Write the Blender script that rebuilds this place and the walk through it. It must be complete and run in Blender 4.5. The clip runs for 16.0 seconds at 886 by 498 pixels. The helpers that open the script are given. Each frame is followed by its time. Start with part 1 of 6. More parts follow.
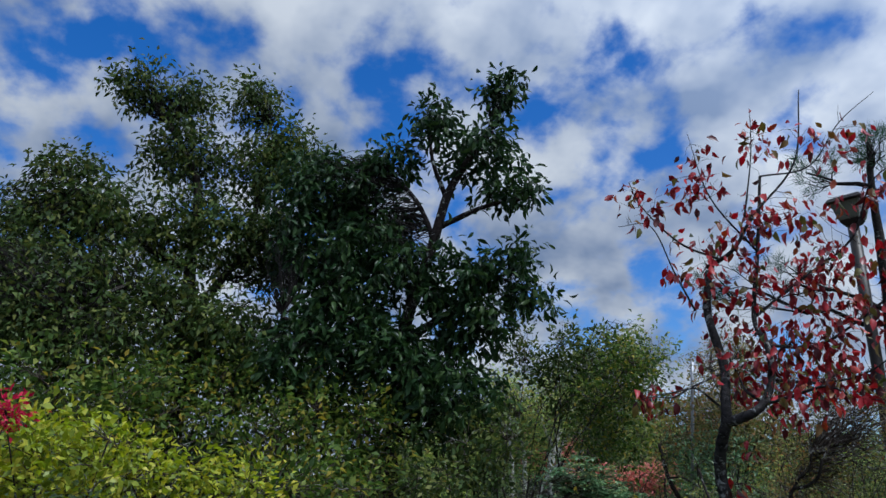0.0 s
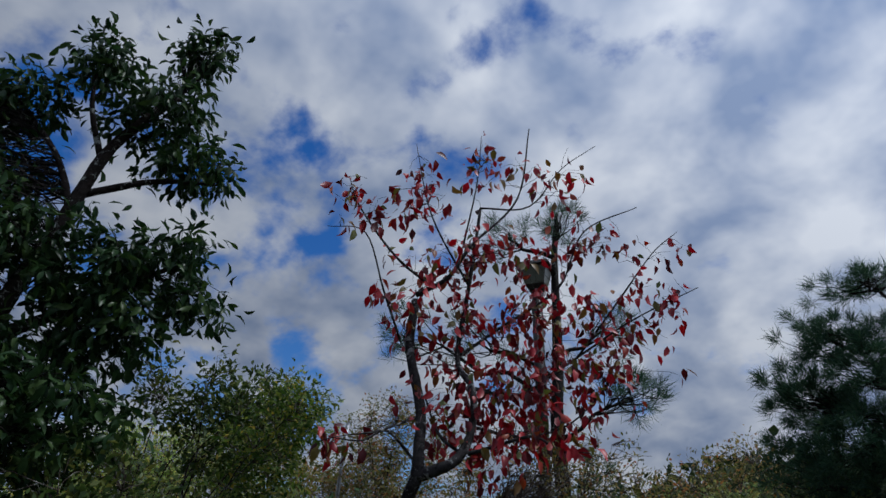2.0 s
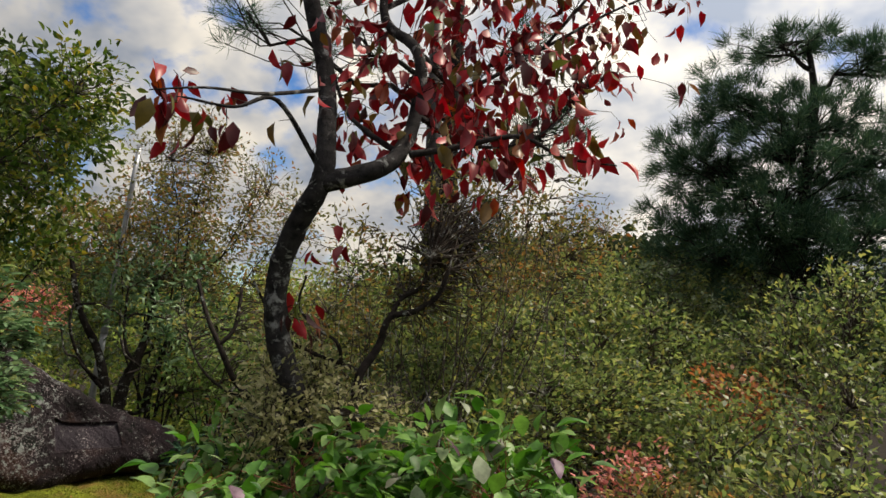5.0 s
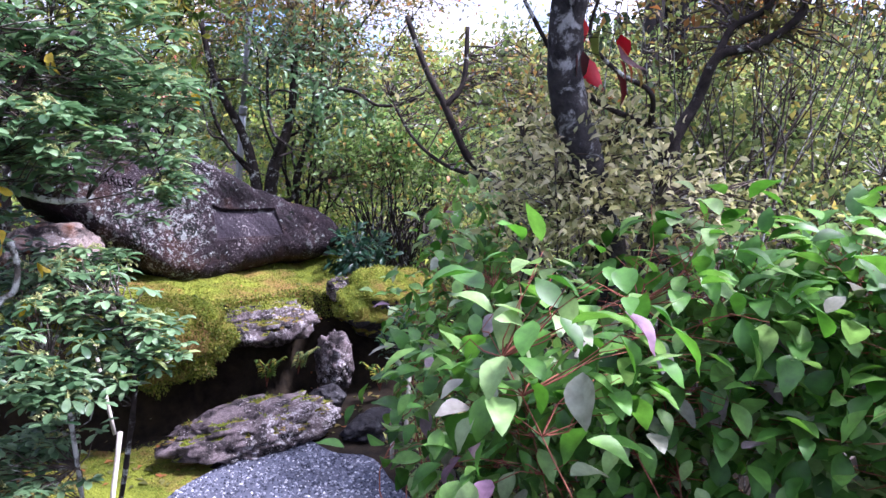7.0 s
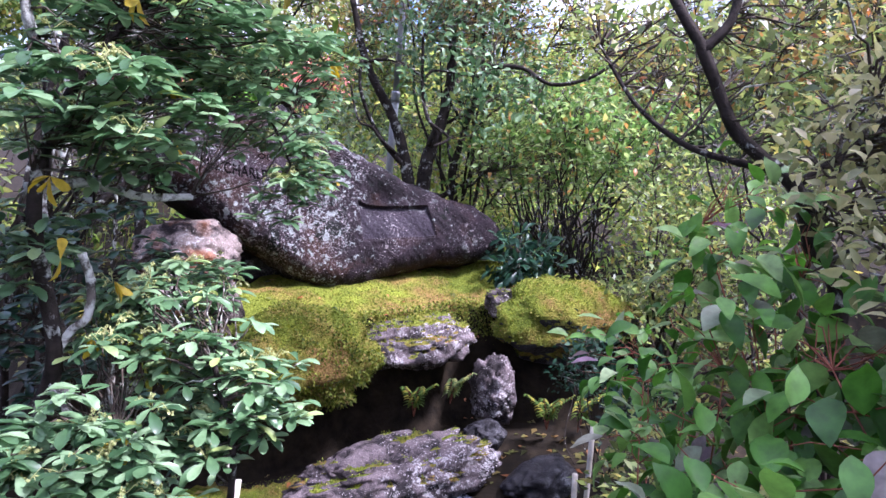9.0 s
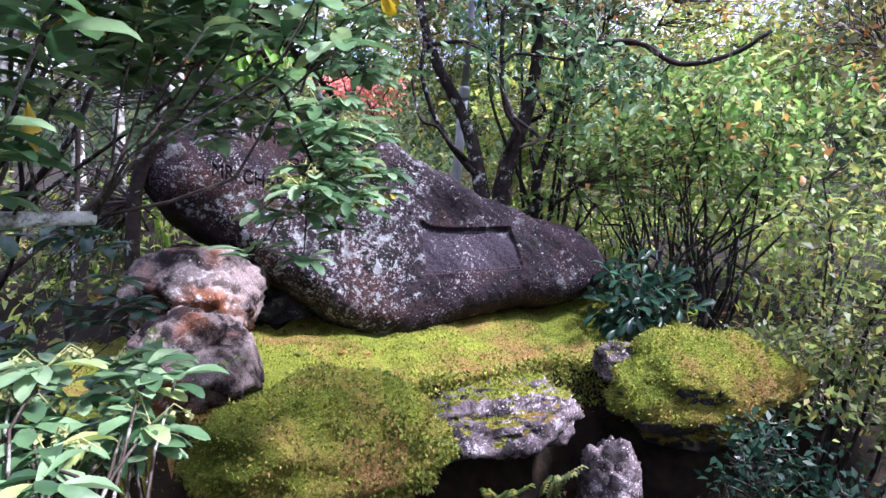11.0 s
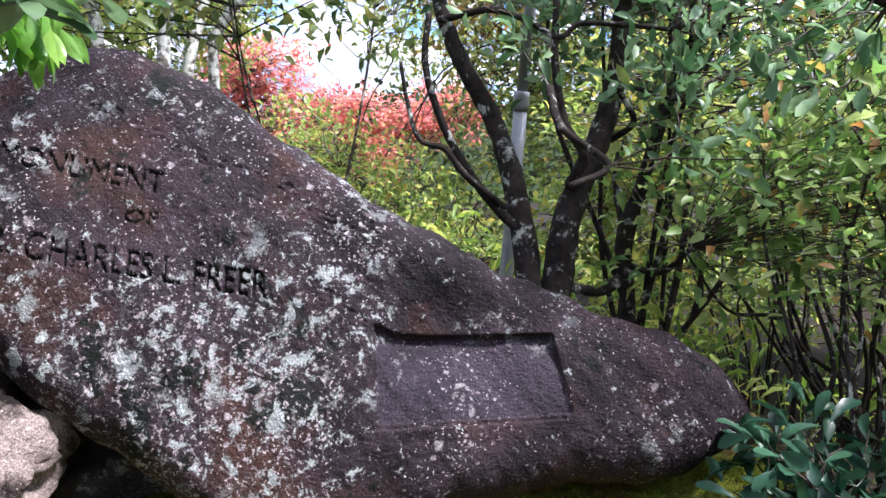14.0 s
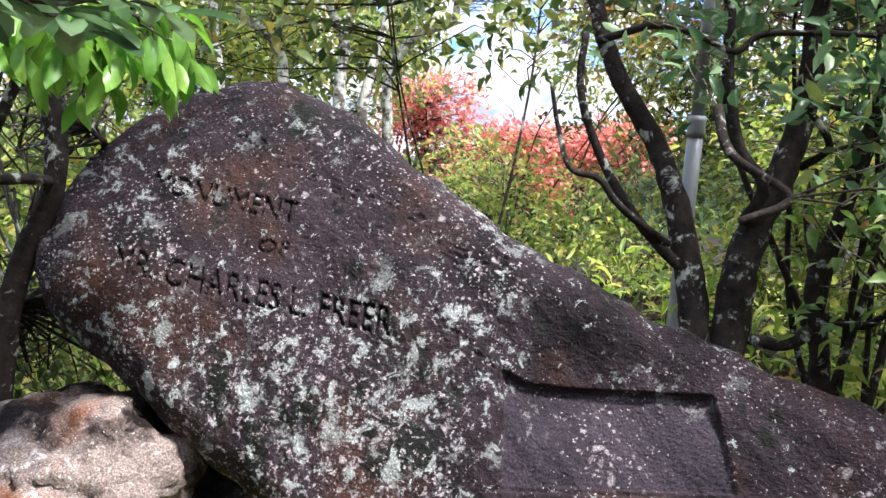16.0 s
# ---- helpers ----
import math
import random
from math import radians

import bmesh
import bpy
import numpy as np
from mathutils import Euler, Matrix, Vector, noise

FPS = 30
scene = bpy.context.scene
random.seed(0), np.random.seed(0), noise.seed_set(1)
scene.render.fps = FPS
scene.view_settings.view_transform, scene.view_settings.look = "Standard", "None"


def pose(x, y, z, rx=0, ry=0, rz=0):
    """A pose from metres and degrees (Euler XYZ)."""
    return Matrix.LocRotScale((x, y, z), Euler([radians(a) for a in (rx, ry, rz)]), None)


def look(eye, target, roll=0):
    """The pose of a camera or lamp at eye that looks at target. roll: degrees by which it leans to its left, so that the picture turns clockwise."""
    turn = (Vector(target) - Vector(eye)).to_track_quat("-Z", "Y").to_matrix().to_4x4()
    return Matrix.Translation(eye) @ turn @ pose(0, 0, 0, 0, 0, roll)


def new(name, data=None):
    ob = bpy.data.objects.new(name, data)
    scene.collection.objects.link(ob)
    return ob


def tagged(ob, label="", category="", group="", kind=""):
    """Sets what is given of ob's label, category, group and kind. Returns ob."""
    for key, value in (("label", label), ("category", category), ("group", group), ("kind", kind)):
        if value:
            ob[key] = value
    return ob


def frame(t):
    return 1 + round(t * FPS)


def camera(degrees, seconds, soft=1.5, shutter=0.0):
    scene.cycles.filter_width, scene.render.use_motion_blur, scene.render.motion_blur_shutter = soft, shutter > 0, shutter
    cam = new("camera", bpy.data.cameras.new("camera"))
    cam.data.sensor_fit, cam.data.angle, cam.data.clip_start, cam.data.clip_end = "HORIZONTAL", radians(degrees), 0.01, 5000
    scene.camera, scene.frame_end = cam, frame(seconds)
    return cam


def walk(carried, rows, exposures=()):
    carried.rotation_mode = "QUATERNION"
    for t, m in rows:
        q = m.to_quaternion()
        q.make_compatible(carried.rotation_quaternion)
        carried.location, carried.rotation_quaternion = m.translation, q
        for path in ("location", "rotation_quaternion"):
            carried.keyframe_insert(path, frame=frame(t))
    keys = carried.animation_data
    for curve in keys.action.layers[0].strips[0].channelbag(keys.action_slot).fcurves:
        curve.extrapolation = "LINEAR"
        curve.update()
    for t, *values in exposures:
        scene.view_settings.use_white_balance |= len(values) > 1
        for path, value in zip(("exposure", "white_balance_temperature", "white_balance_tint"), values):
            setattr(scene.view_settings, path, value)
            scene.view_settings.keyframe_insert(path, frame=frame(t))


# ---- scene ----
cam = camera(64.6, 16.0)

# The camera and its walk
PATH = [
    (0, (2.305, -2.249, 1.581), (0.833, -1.071, 2.250), 2.1),
    (0.5, (2.025, -2.051, 1.588), (0.763, -0.734, 2.406), 1.6),
    (1, (1.734, -1.907, 1.546), (0.637, -0.498, 2.446), 1.5),
    (1.5, (1.481, -1.750, 1.528), (0.613, -0.189, 2.429), 1.5),
    (2, (1.347, -1.430, 1.512), (0.693, 0.235, 2.406), 1.0),
    (2.5, (1.251, -1.157, 1.489), (0.766, 0.570, 2.371), 1.0),
    (3, (1.101, -0.886, 1.459), (0.842, 0.906, 2.308), 1.2),
    (3.2, (1.033, -0.758, 1.438), (0.839, 1.056, 2.258), 1.1),
    (5.3, (0.126, 0.200, 1.573), (0.032, 2.187, 1.783), 1.8),
    (5.5, (0.050, 0.261, 1.556), (-0.079, 2.252, 1.700), 1.9),
    (6, (-0.182, 0.401, 1.511), (-0.416, 2.387, 1.469), 1.7),
    (6.5, (-0.338, 0.597, 1.472), (-0.636, 2.564, 1.268), 1.6),
    (7, (-0.432, 0.852, 1.468), (-0.777, 2.801, 1.179), 1.5),
    (7.5, (-0.518, 1.037, 1.448), (-0.961, 2.962, 1.131), 1.3),
    (8, (-0.624, 1.205, 1.446), (-1.168, 3.103, 1.127), 1.3),
    (8.5, (-0.686, 1.368, 1.435), (-1.316, 3.239, 1.117), 1.3),
    (9, (-0.753, 1.557, 1.419), (-1.498, 3.386, 1.106), 1.1),
    (9.5, (-0.920, 1.764, 1.417), (-1.755, 3.554, 1.100), 1.3),
    (9.7, (-0.981, 1.835, 1.415), (-1.830, 3.619, 1.101), 1.1),
    (11.8, (-1.336, 2.869, 1.305), (-2.254, 4.629, 1.059), 0.5),
    (12, (-1.340, 2.977, 1.322), (-2.268, 4.731, 1.076), 0.4),
    (12.5, (-1.383, 3.198, 1.324), (-2.367, 4.923, 1.087), 0.4),
    (13, (-1.501, 3.457, 1.352), (-2.547, 5.146, 1.120), 0.4),
    (13.5, (-1.574, 3.662, 1.375), (-2.677, 5.315, 1.149), 0.3),
    (14, (-1.632, 3.921, 1.372), (-2.837, 5.508, 1.190), 0.1),
    (14.5, (-1.680, 4.053, 1.374), (-3.012, 5.540, 1.243), 0.3),
    (15, (-1.683, 4.094, 1.378), (-3.118, 5.482, 1.266), 0.4),
    (15.5, (-1.664, 4.094, 1.380), (-3.185, 5.390, 1.275), 0.7),
    (16, (-1.662, 4.097, 1.376), (-3.232, 5.331, 1.278), 0.8),
]
walk(cam, [(t, look(eye, target, roll)) for t, eye, target, roll in PATH],
     [(0.0, -0.35, 5500, 6), (0.5, -0.65, 5550, 5), (1.0, -0.8, 5600, 6), (1.8, -0.95, 5650, 8), (3.2, -0.95, 5700, 8), (5.3, 0.2, 7700, 7), (6.0, 0.9, 7500, 17), (7.0, 1.6, 5550, 30), (9.7, 1.7, 5500, 32), (12.5, 1.62, 5600, 25), (16.0, 1.55, 6250, 13)])

# ---- sky and light ----
SUN_UP, SUN_TURN = radians(60), radians(76)
world = bpy.data.worlds.new("sky")
scene.world = world
world.use_nodes = True
wt = world.node_tree
wt.nodes.clear()


def wnode(kind, **values):
    n = wt.nodes.new(kind)
    for key, value in values.items():
        n.inputs[key.replace("_", " ")].default_value = value
    return n


sky = wt.nodes.new("ShaderNodeTexSky")
sky.sky_type, sky.sun_disc = "NISHITA", False
sky.sun_elevation, sky.sun_rotation = SUN_UP, SUN_TURN
coord = wt.nodes.new("ShaderNodeTexCoord")
split = wt.nodes.new("ShaderNodeSeparateXYZ")
wt.links.new(coord.outputs["Generated"], split.inputs[0])
lift = wt.nodes.new("ShaderNodeMath")
lift.operation = "ADD"
lift.inputs[1].default_value = 0.50
clampz = wt.nodes.new("ShaderNodeMath")
clampz.operation = "MAXIMUM"
clampz.inputs[1].default_value = 0.0
wt.links.new(split.outputs["Z"], clampz.inputs[0])
wt.links.new(clampz.outputs[0], lift.inputs[0])
flat = wt.nodes.new("ShaderNodeCombineXYZ")
for axis in ("X", "Y"):
    div = wt.nodes.new("ShaderNodeMath")
    div.operation = "DIVIDE"
    wt.links.new(split.outputs[axis], div.inputs[0])
    wt.links.new(lift.outputs[0], div.inputs[1])
    wt.links.new(div.outputs[0], flat.inputs[axis])
big = wnode("ShaderNodeTexNoise", Scale=1.3, Detail=2.0, Roughness=0.5)
puff = wnode("ShaderNodeTexNoise", Scale=8.5, Detail=6.0, Roughness=0.52, Distortion=0.1)
shade = wnode("ShaderNodeTexNoise", Scale=6.5, Detail=4.0, Roughness=0.5, Distortion=0.1)
place = wt.nodes.new("ShaderNodeMapping")
place.inputs["Location"].default_value = (3.1, 1.7, 0.0)
place.inputs["Rotation"].default_value = (0, 0, radians(25))
place.inputs["Scale"].default_value = (1.0, 1.0, 1.0)
wt.links.new(flat.outputs[0], place.inputs[0])
for n in (big, puff, shade):
    wt.links.new(place.outputs[0], n.inputs["Vector"])
both = wt.nodes.new("ShaderNodeMix")
both.data_type = "FLOAT"
both.inputs[0].default_value = 0.62
wt.links.new(big.outputs[0], both.inputs[2])
wt.links.new(puff.outputs[0], both.inputs[3])
cover = wt.nodes.new("ShaderNodeMapRange")
cover.interpolation_type = "SMOOTHSTEP"
cover.inputs["From Min"].default_value, cover.inputs["From Max"].default_value = 0.405, 0.535
low_sky = wt.nodes.new("ShaderNodeMapRange")
low_sky.inputs["From Min"].default_value, low_sky.inputs["From Max"].default_value = 0.15, 0.50
low_sky.inputs["To Min"].default_value, low_sky.inputs["To Max"].default_value = 0.10, 0.0
wt.links.new(split.outputs["Z"], low_sky.inputs["Value"])
thick = wt.nodes.new("ShaderNodeMath")
wt.links.new(both.outputs[0], thick.inputs[0])
wt.links.new(low_sky.outputs[0], thick.inputs[1])
grey = wt.nodes.new("ShaderNodeValToRGB")
grey.color_ramp.elements[0].position, grey.color_ramp.elements[0].color = 0.34, (0.30, 0.36, 0.50, 1)
grey.color_ramp.elements[1].position, grey.color_ramp.elements[1].color = 0.66, (0.86, 0.84, 0.84, 1)
wt.links.new(shade.outputs[0], grey.inputs[0])
bg_sky = wnode("ShaderNodeBackground", Strength=0.17)
hue = wnode("ShaderNodeHueSaturation", Hue=0.512, Saturation=1.45)
wt.links.new(sky.outputs[0], hue.inputs["Color"])
wt.links.new(hue.outputs[0], bg_sky.inputs["Color"])
bg_cloud = wnode("ShaderNodeBackground", Strength=1.0)
# clouds brighten gently towards the sun
toward_sun = wt.nodes.new("ShaderNodeVectorMath")
toward_sun.operation = "DOT_PRODUCT"
toward_sun.inputs[1].default_value = (math.sin(SUN_TURN) * math.cos(SUN_UP), math.cos(SUN_TURN) * math.cos(SUN_UP), math.sin(SUN_UP))
wt.links.new(coord.outputs["Generated"], toward_sun.inputs[0])
glow = wt.nodes.new("ShaderNodeMapRange")
glow.interpolation_type = "SMOOTHSTEP"
glow.inputs["From Min"].default_value, glow.inputs["From Max"].default_value = 0.0, 1.0
glow.inputs["To Min"].default_value, glow.inputs["To Max"].default_value = 0.84, 2.0
wt.links.new(toward_sun.outputs["Value"], glow.inputs["Value"])
wt.links.new(glow.outputs[0], bg_cloud.inputs["Strength"])
# and lie thicker on that side
denser = wt.nodes.new("ShaderNodeMath")
denser.operation = "MULTIPLY_ADD"
denser.inputs[1].default_value, denser.inputs[2].default_value = 0.10, -0.105
wt.links.new(glow.outputs[0], denser.inputs[0])
total_cover = wt.nodes.new("ShaderNodeMath")
wt.links.new(thick.outputs[0], total_cover.inputs[0])
wt.links.new(denser.outputs[0], total_cover.inputs[1])
wt.links.new(total_cover.outputs[0], cover.inputs["Value"])
wt.links.new(grey.outputs[0], bg_cloud.inputs["Color"])
mixer = wt.nodes.new("ShaderNodeMixShader")
wt.links.new(cover.outputs[0], mixer.inputs[0])
wt.links.new(bg_sky.outputs[0], mixer.inputs[1])
wt.links.new(bg_cloud.outputs[0], mixer.inputs[2])
out = wt.nodes.new("ShaderNodeOutputWorld")
wt.links.new(mixer.outputs[0], out.inputs[0])

sun = new("sun", bpy.data.lights.new("sun", "SUN"))
sun.data.energy, sun.data.angle, sun.data.color = 4.6, radians(8), (1.0, 0.95, 0.88)
sun.matrix_world = Matrix.Rotation(-SUN_TURN, 4, "Z") @ Matrix.Rotation(-(math.pi / 2 - SUN_UP), 4, "X")

# ---- materials ----


def material(name):
    m = bpy.data.materials.new(name)
    m.use_nodes = True
    t = m.node_tree
    return m, t, t.nodes["Principled BSDF"]


def mnode(t, kind, **values):
    n = t.nodes.new(kind)
    for key, value in values.items():
        n.inputs[key.replace("_", " ")].default_value = value
    return n


def ramp(t, source, stops):
    r = t.nodes.new("ShaderNodeValToRGB")
    e = r.color_ramp.elements
    while len(e) < len(stops):
        e.new(0.5)
    for el, (p, c) in zip(e, stops):
        el.position, el.color = p, (*c, 1)
    t.links.new(source, r.inputs[0])
    return r


def mix_color(t, fac, a, b):
    m = t.nodes.new("ShaderNodeMix")
    m.data_type = "RGBA"
    for value, socket in ((fac, 0), (a, 6), (b, 7)):
        if isinstance(value, (tuple, float)):
            m.inputs[socket].default_value = value if isinstance(value, float) else (*value, 1)
        else:
            t.links.new(value, m.inputs[socket])
    return m.outputs[2]


def noise_at(t, scale, detail=4.0, rough=0.6, kind="Object", distort=0.0):
    c = t.nodes.new("ShaderNodeTexCoord")
    n = mnode(t, "ShaderNodeTexNoise", Scale=scale, Detail=detail, Roughness=rough, Distortion=distort)
    t.links.new(c.outputs[kind], n.inputs["Vector"])
    return n.outputs[0]


def bump(t, bsdf, source, strength, distance):
    b = mnode(t, "ShaderNodeBump", Strength=strength, Distance=distance)
    t.links.new(source, b.inputs["Height"])
    if bsdf.inputs["Normal"].links:
        t.links.new(bsdf.inputs["Normal"].links[0].from_socket, b.inputs["Normal"])
    t.links.new(b.outputs[0], bsdf.inputs["Normal"])


def leaf_material(name, stops, rough=0.4, thin=0.35, veins=0.12, shine=0.35):
    """Leaves: a colour for each leaf out of a ramp, blotches, gloss, and light that comes through."""
    m, t, p = material(name)
    geo = t.nodes.new("ShaderNodeNewGeometry")
    own = ramp(t, geo.outputs["Random Per Island"], stops)
    own.color_ramp.interpolation = "LINEAR"
    blot = ramp(t, noise_at(t, 35, 3.0), [(0.3, (1 - 2.2 * veins,) * 3), (0.7, (1 + veins,) * 3)])
    mul = t.nodes.new("ShaderNodeMix")
    mul.data_type, mul.blend_type = "RGBA", "MULTIPLY"
    mul.inputs[0].default_value = 1.0
    t.links.new(own.outputs[0], mul.inputs[6])
    t.links.new(blot.outputs[0], mul.inputs[7])
    t.links.new(mul.outputs[2], p.inputs["Base Color"])
    p.inputs["Roughness"].default_value, p.inputs["Specular IOR Level"].default_value = rough, shine
    tr = t.nodes.new("ShaderNodeBsdfTranslucent")
    hs = mnode(t, "ShaderNodeHueSaturation", Saturation=1.1, Value=1.25)
    t.links.new(mul.outputs[2], hs.inputs["Color"])
    t.links.new(hs.outputs[0], tr.inputs["Color"])
    mx = mnode(t, "ShaderNodeMixShader", Fac=thin)
    t.links.new(p.outputs[0], mx.inputs[1])
    t.links.new(tr.outputs[0], mx.inputs[2])
    t.links.new(mx.outputs[0], t.nodes["Material Output"].inputs["Surface"])
    return m


def bark_material(name, dark, light, lichen=(0.42, 0.44, 0.40), amount=0.5):
    m, t, p = material(name)
    base = ramp(t, noise_at(t, 26, 5.0), [(0.3, dark), (0.7, light)]).outputs[0]
    spot = ramp(t, noise_at(t, 17, 6.0, 0.7, distort=0.4), [(0.62 - 0.14 * amount, (0, 0, 0)), (0.70 - 0.12 * amount, (1, 1, 1))]).outputs[0]
    t.links.new(mix_color(t, spot, base, lichen), p.inputs["Base Color"])
    p.inputs["Roughness"].default_value, p.inputs["Specular IOR Level"].default_value = 0.9, 0.12
    bump(t, p, noise_at(t, 60, 5.0, 0.7), 0.7, 0.01)
    return m


def stone_material(name, dark, mid, patches, rough=0.75, spots=0.5, stain=None, crusted=None, tone=4.5):
    """Rock: two tones, lichen discs at two sizes, and broad crusts of pale lichen."""
    m, t, p = material(name)
    base = ramp(t, noise_at(t, tone, 6.0, 0.65, distort=0.2 if tone > 5 else 0.0), [(0.42, dark), (0.56, mid)] if tone > 5 else [(0.36, dark), (0.64, mid)]).outputs[0]
    if stain:
        base = mix_color(t, ramp(t, noise_at(t, 2.1, 4.0, 0.6, distort=0.5), [(0.5, (0, 0, 0)), (0.68, (1, 1, 1))]).outputs[0], base, stain)
    c = t.nodes.new("ShaderNodeTexCoord")
    warp = mnode(t, "ShaderNodeTexNoise", Scale=30.0, Detail=3.0)
    t.links.new(c.outputs["Object"], warp.inputs["Vector"])
    bent = t.nodes.new("ShaderNodeVectorMath")
    bent.operation = "MULTIPLY_ADD"
    t.links.new(warp.outputs["Color"], bent.inputs[0])
    bent.inputs[1].default_value = (0.03, 0.03, 0.03)
    t.links.new(c.outputs["Object"], bent.inputs[2])
    crowd = ramp(t, noise_at(t, 3.6, 4.0), [(0.38, (0.22, 0.22, 0.22)), (0.64, (1.1, 1.1, 1.1))]).outputs[0]
    for size, tone, most in ((26.0, patches[0], 0.42), (55.0, patches[1], 0.58), (110.0, patches[0], 0.62)):
        v = mnode(t, "ShaderNodeTexVoronoi", Scale=size)
        t.links.new(bent.outputs[0], v.inputs["Vector"])
        pick = t.nodes.new("ShaderNodeSeparateColor")
        t.links.new(v.outputs["Color"], pick.inputs[0])
        disc = t.nodes.new("ShaderNodeMath")
        disc.operation = "MULTIPLY"
        t.links.new(pick.outputs[0], disc.inputs[0])
        t.links.new(crowd, disc.inputs[1])
        size_of = t.nodes.new("ShaderNodeMath")
        size_of.operation = "MULTIPLY"
        t.links.new(disc.outputs[0], size_of.inputs[0])
        size_of.inputs[1].default_value = most * 2 * spots
        edge = t.nodes.new("ShaderNodeMath")
        edge.operation = "SUBTRACT"
        t.links.new(size_of.outputs[0], edge.inputs[0])
        t.links.new(v.outputs["Distance"], edge.inputs[1])
        soft = t.nodes.new("ShaderNodeMapRange")
        soft.inputs["From Min"].default_value, soft.inputs["From Max"].default_value = 0.0, 0.12
        t.links.new(edge.outputs[0], soft.inputs["Value"])
        base = mix_color(t, soft.outputs[0], base, tone)
    crust = ramp(t, noise_at(t, 21.0, 8.0, 0.72, distort=0.3), [(0.545, (0, 0, 0)), (0.585, (1, 1, 1))]).outputs[0]
    region = ramp(t, noise_at(t, 1.9, 3.0), [(0.52, (0, 0, 0)), (0.62, (1, 1, 1))]).outputs[0]
    both_of = t.nodes.new("ShaderNodeMath")
    both_of.operation = "MULTIPLY"
    t.links.new(crust, both_of.inputs[0])
    t.links.new(region, both_of.inputs[1])
    base = mix_color(t, both_of.outputs[0], base, patches[2])
    if crusted:
        # a broad colony of crusty lichen on one part of the face, black growth between
        far = t.nodes.new("ShaderNodeVectorMath")
        far.operation = "DISTANCE"
        t.links.new(c.outputs["Object"], far.inputs[0])
        far.inputs[1].default_value = crusted[0]
        zone = t.nodes.new("ShaderNodeMapRange")
        zone.inputs["From Min"].default_value, zone.inputs["From Max"].default_value = crusted[1], crusted[1] * 0.45
        zone.inputs["To Max"].default_value = 0.07
        t.links.new(far.outputs["Value"], zone.inputs["Value"])
        for grain, low, tone in ((7.0, 0.60, (0.006, 0.007, 0.006)), (26.0, 0.625, patches[2]), (70.0, 0.63, patches[0])):
            total = t.nodes.new("ShaderNodeMath")
            total.operation = "ADD"
            t.links.new(noise_at(t, grain, 6.0, 0.7, distort=0.4), total.inputs[0])
            t.links.new(zone.outputs[0], total.inputs[1])
            base = mix_color(t, ramp(t, total.outputs[0], [(low, (0, 0, 0)), (low + 0.04, (1, 1, 1))]).outputs[0], base, tone)
    grain = ramp(t, noise_at(t, 240, 3.0, 0.7), [(0.34, (0.35, 0.35, 0.35)), (0.52, (0.9, 0.9, 0.9)), (0.68, (1.9, 1.85, 1.85))]).outputs[0]
    rub = t.nodes.new("ShaderNodeMix")
    rub.data_type, rub.blend_type = "RGBA", "MULTIPLY"
    rub.inputs[0].default_value = 0.85
    t.links.new(base, rub.inputs[6])
    t.links.new(grain, rub.inputs[7])
    t.links.new(rub.outputs[2], p.inputs["Base Color"])
    p.inputs["Roughness"].default_value, p.inputs["Specular IOR Level"].default_value = rough, 0.14
    bump(t, p, noise_at(t, 14, 6.0, 0.7), 0.7, 0.03)
    bump(t, p, noise_at(t, 150, 4.0, 0.7), 0.7, 0.005)
    return m


def moss_material(name, a, b, brown):
    m, t, p = material(name)
    tone = ramp(t, noise_at(t, 2.6, 6.0, 0.65), [(0.36, a), (0.60, b)]).outputs[0]
    tone = mix_color(t, ramp(t, noise_at(t, 2.3, 5.0, 0.65, distort=0.3), [(0.45, (0, 0, 0)), (0.60, (1, 1, 1))]).outputs[0], tone, brown)
    fine = ramp(t, noise_at(t, 170, 3.0), [(0.3, (0.35, 0.35, 0.35)), (0.7, (1.3, 1.3, 1.3))])
    mul = t.nodes.new("ShaderNodeMix")
    mul.data_type, mul.blend_type = "RGBA", "MULTIPLY"
    mul.inputs[0].default_value = 0.8
    t.links.new(tone, mul.inputs[6])
    t.links.new(fine.outputs[0], mul.inputs[7])
    t.links.new(mul.outputs[2], p.inputs["Base Color"])
    p.inputs["Roughness"].default_value, p.inputs["Specular IOR Level"].default_value = 0.95, 0.1
    bump(t, p, noise_at(t, 110, 4.0, 0.7), 1.0, 0.02)
    bump(t, p, noise_at(t, 14, 4.0, 0.6), 0.7, 0.03)
    return m


def plain_material(name, a, b, scale=20.0, rough=0.6, metal=0.0, relief=0.3):
    m, t, p = material(name)
    t.links.new(ramp(t, noise_at(t, scale, 5.0), [(0.3, a), (0.7, b)]).outputs[0], p.inputs["Base Color"])
    p.inputs["Roughness"].default_value, p.inputs["Metallic"].default_value = rough, metal
    p.inputs["Specular IOR Level"].default_value = 0.5 if rough < 0.6 else 0.12
    bump(t, p, noise_at(t, scale * 4, 4.0), relief, 0.004)
    return m


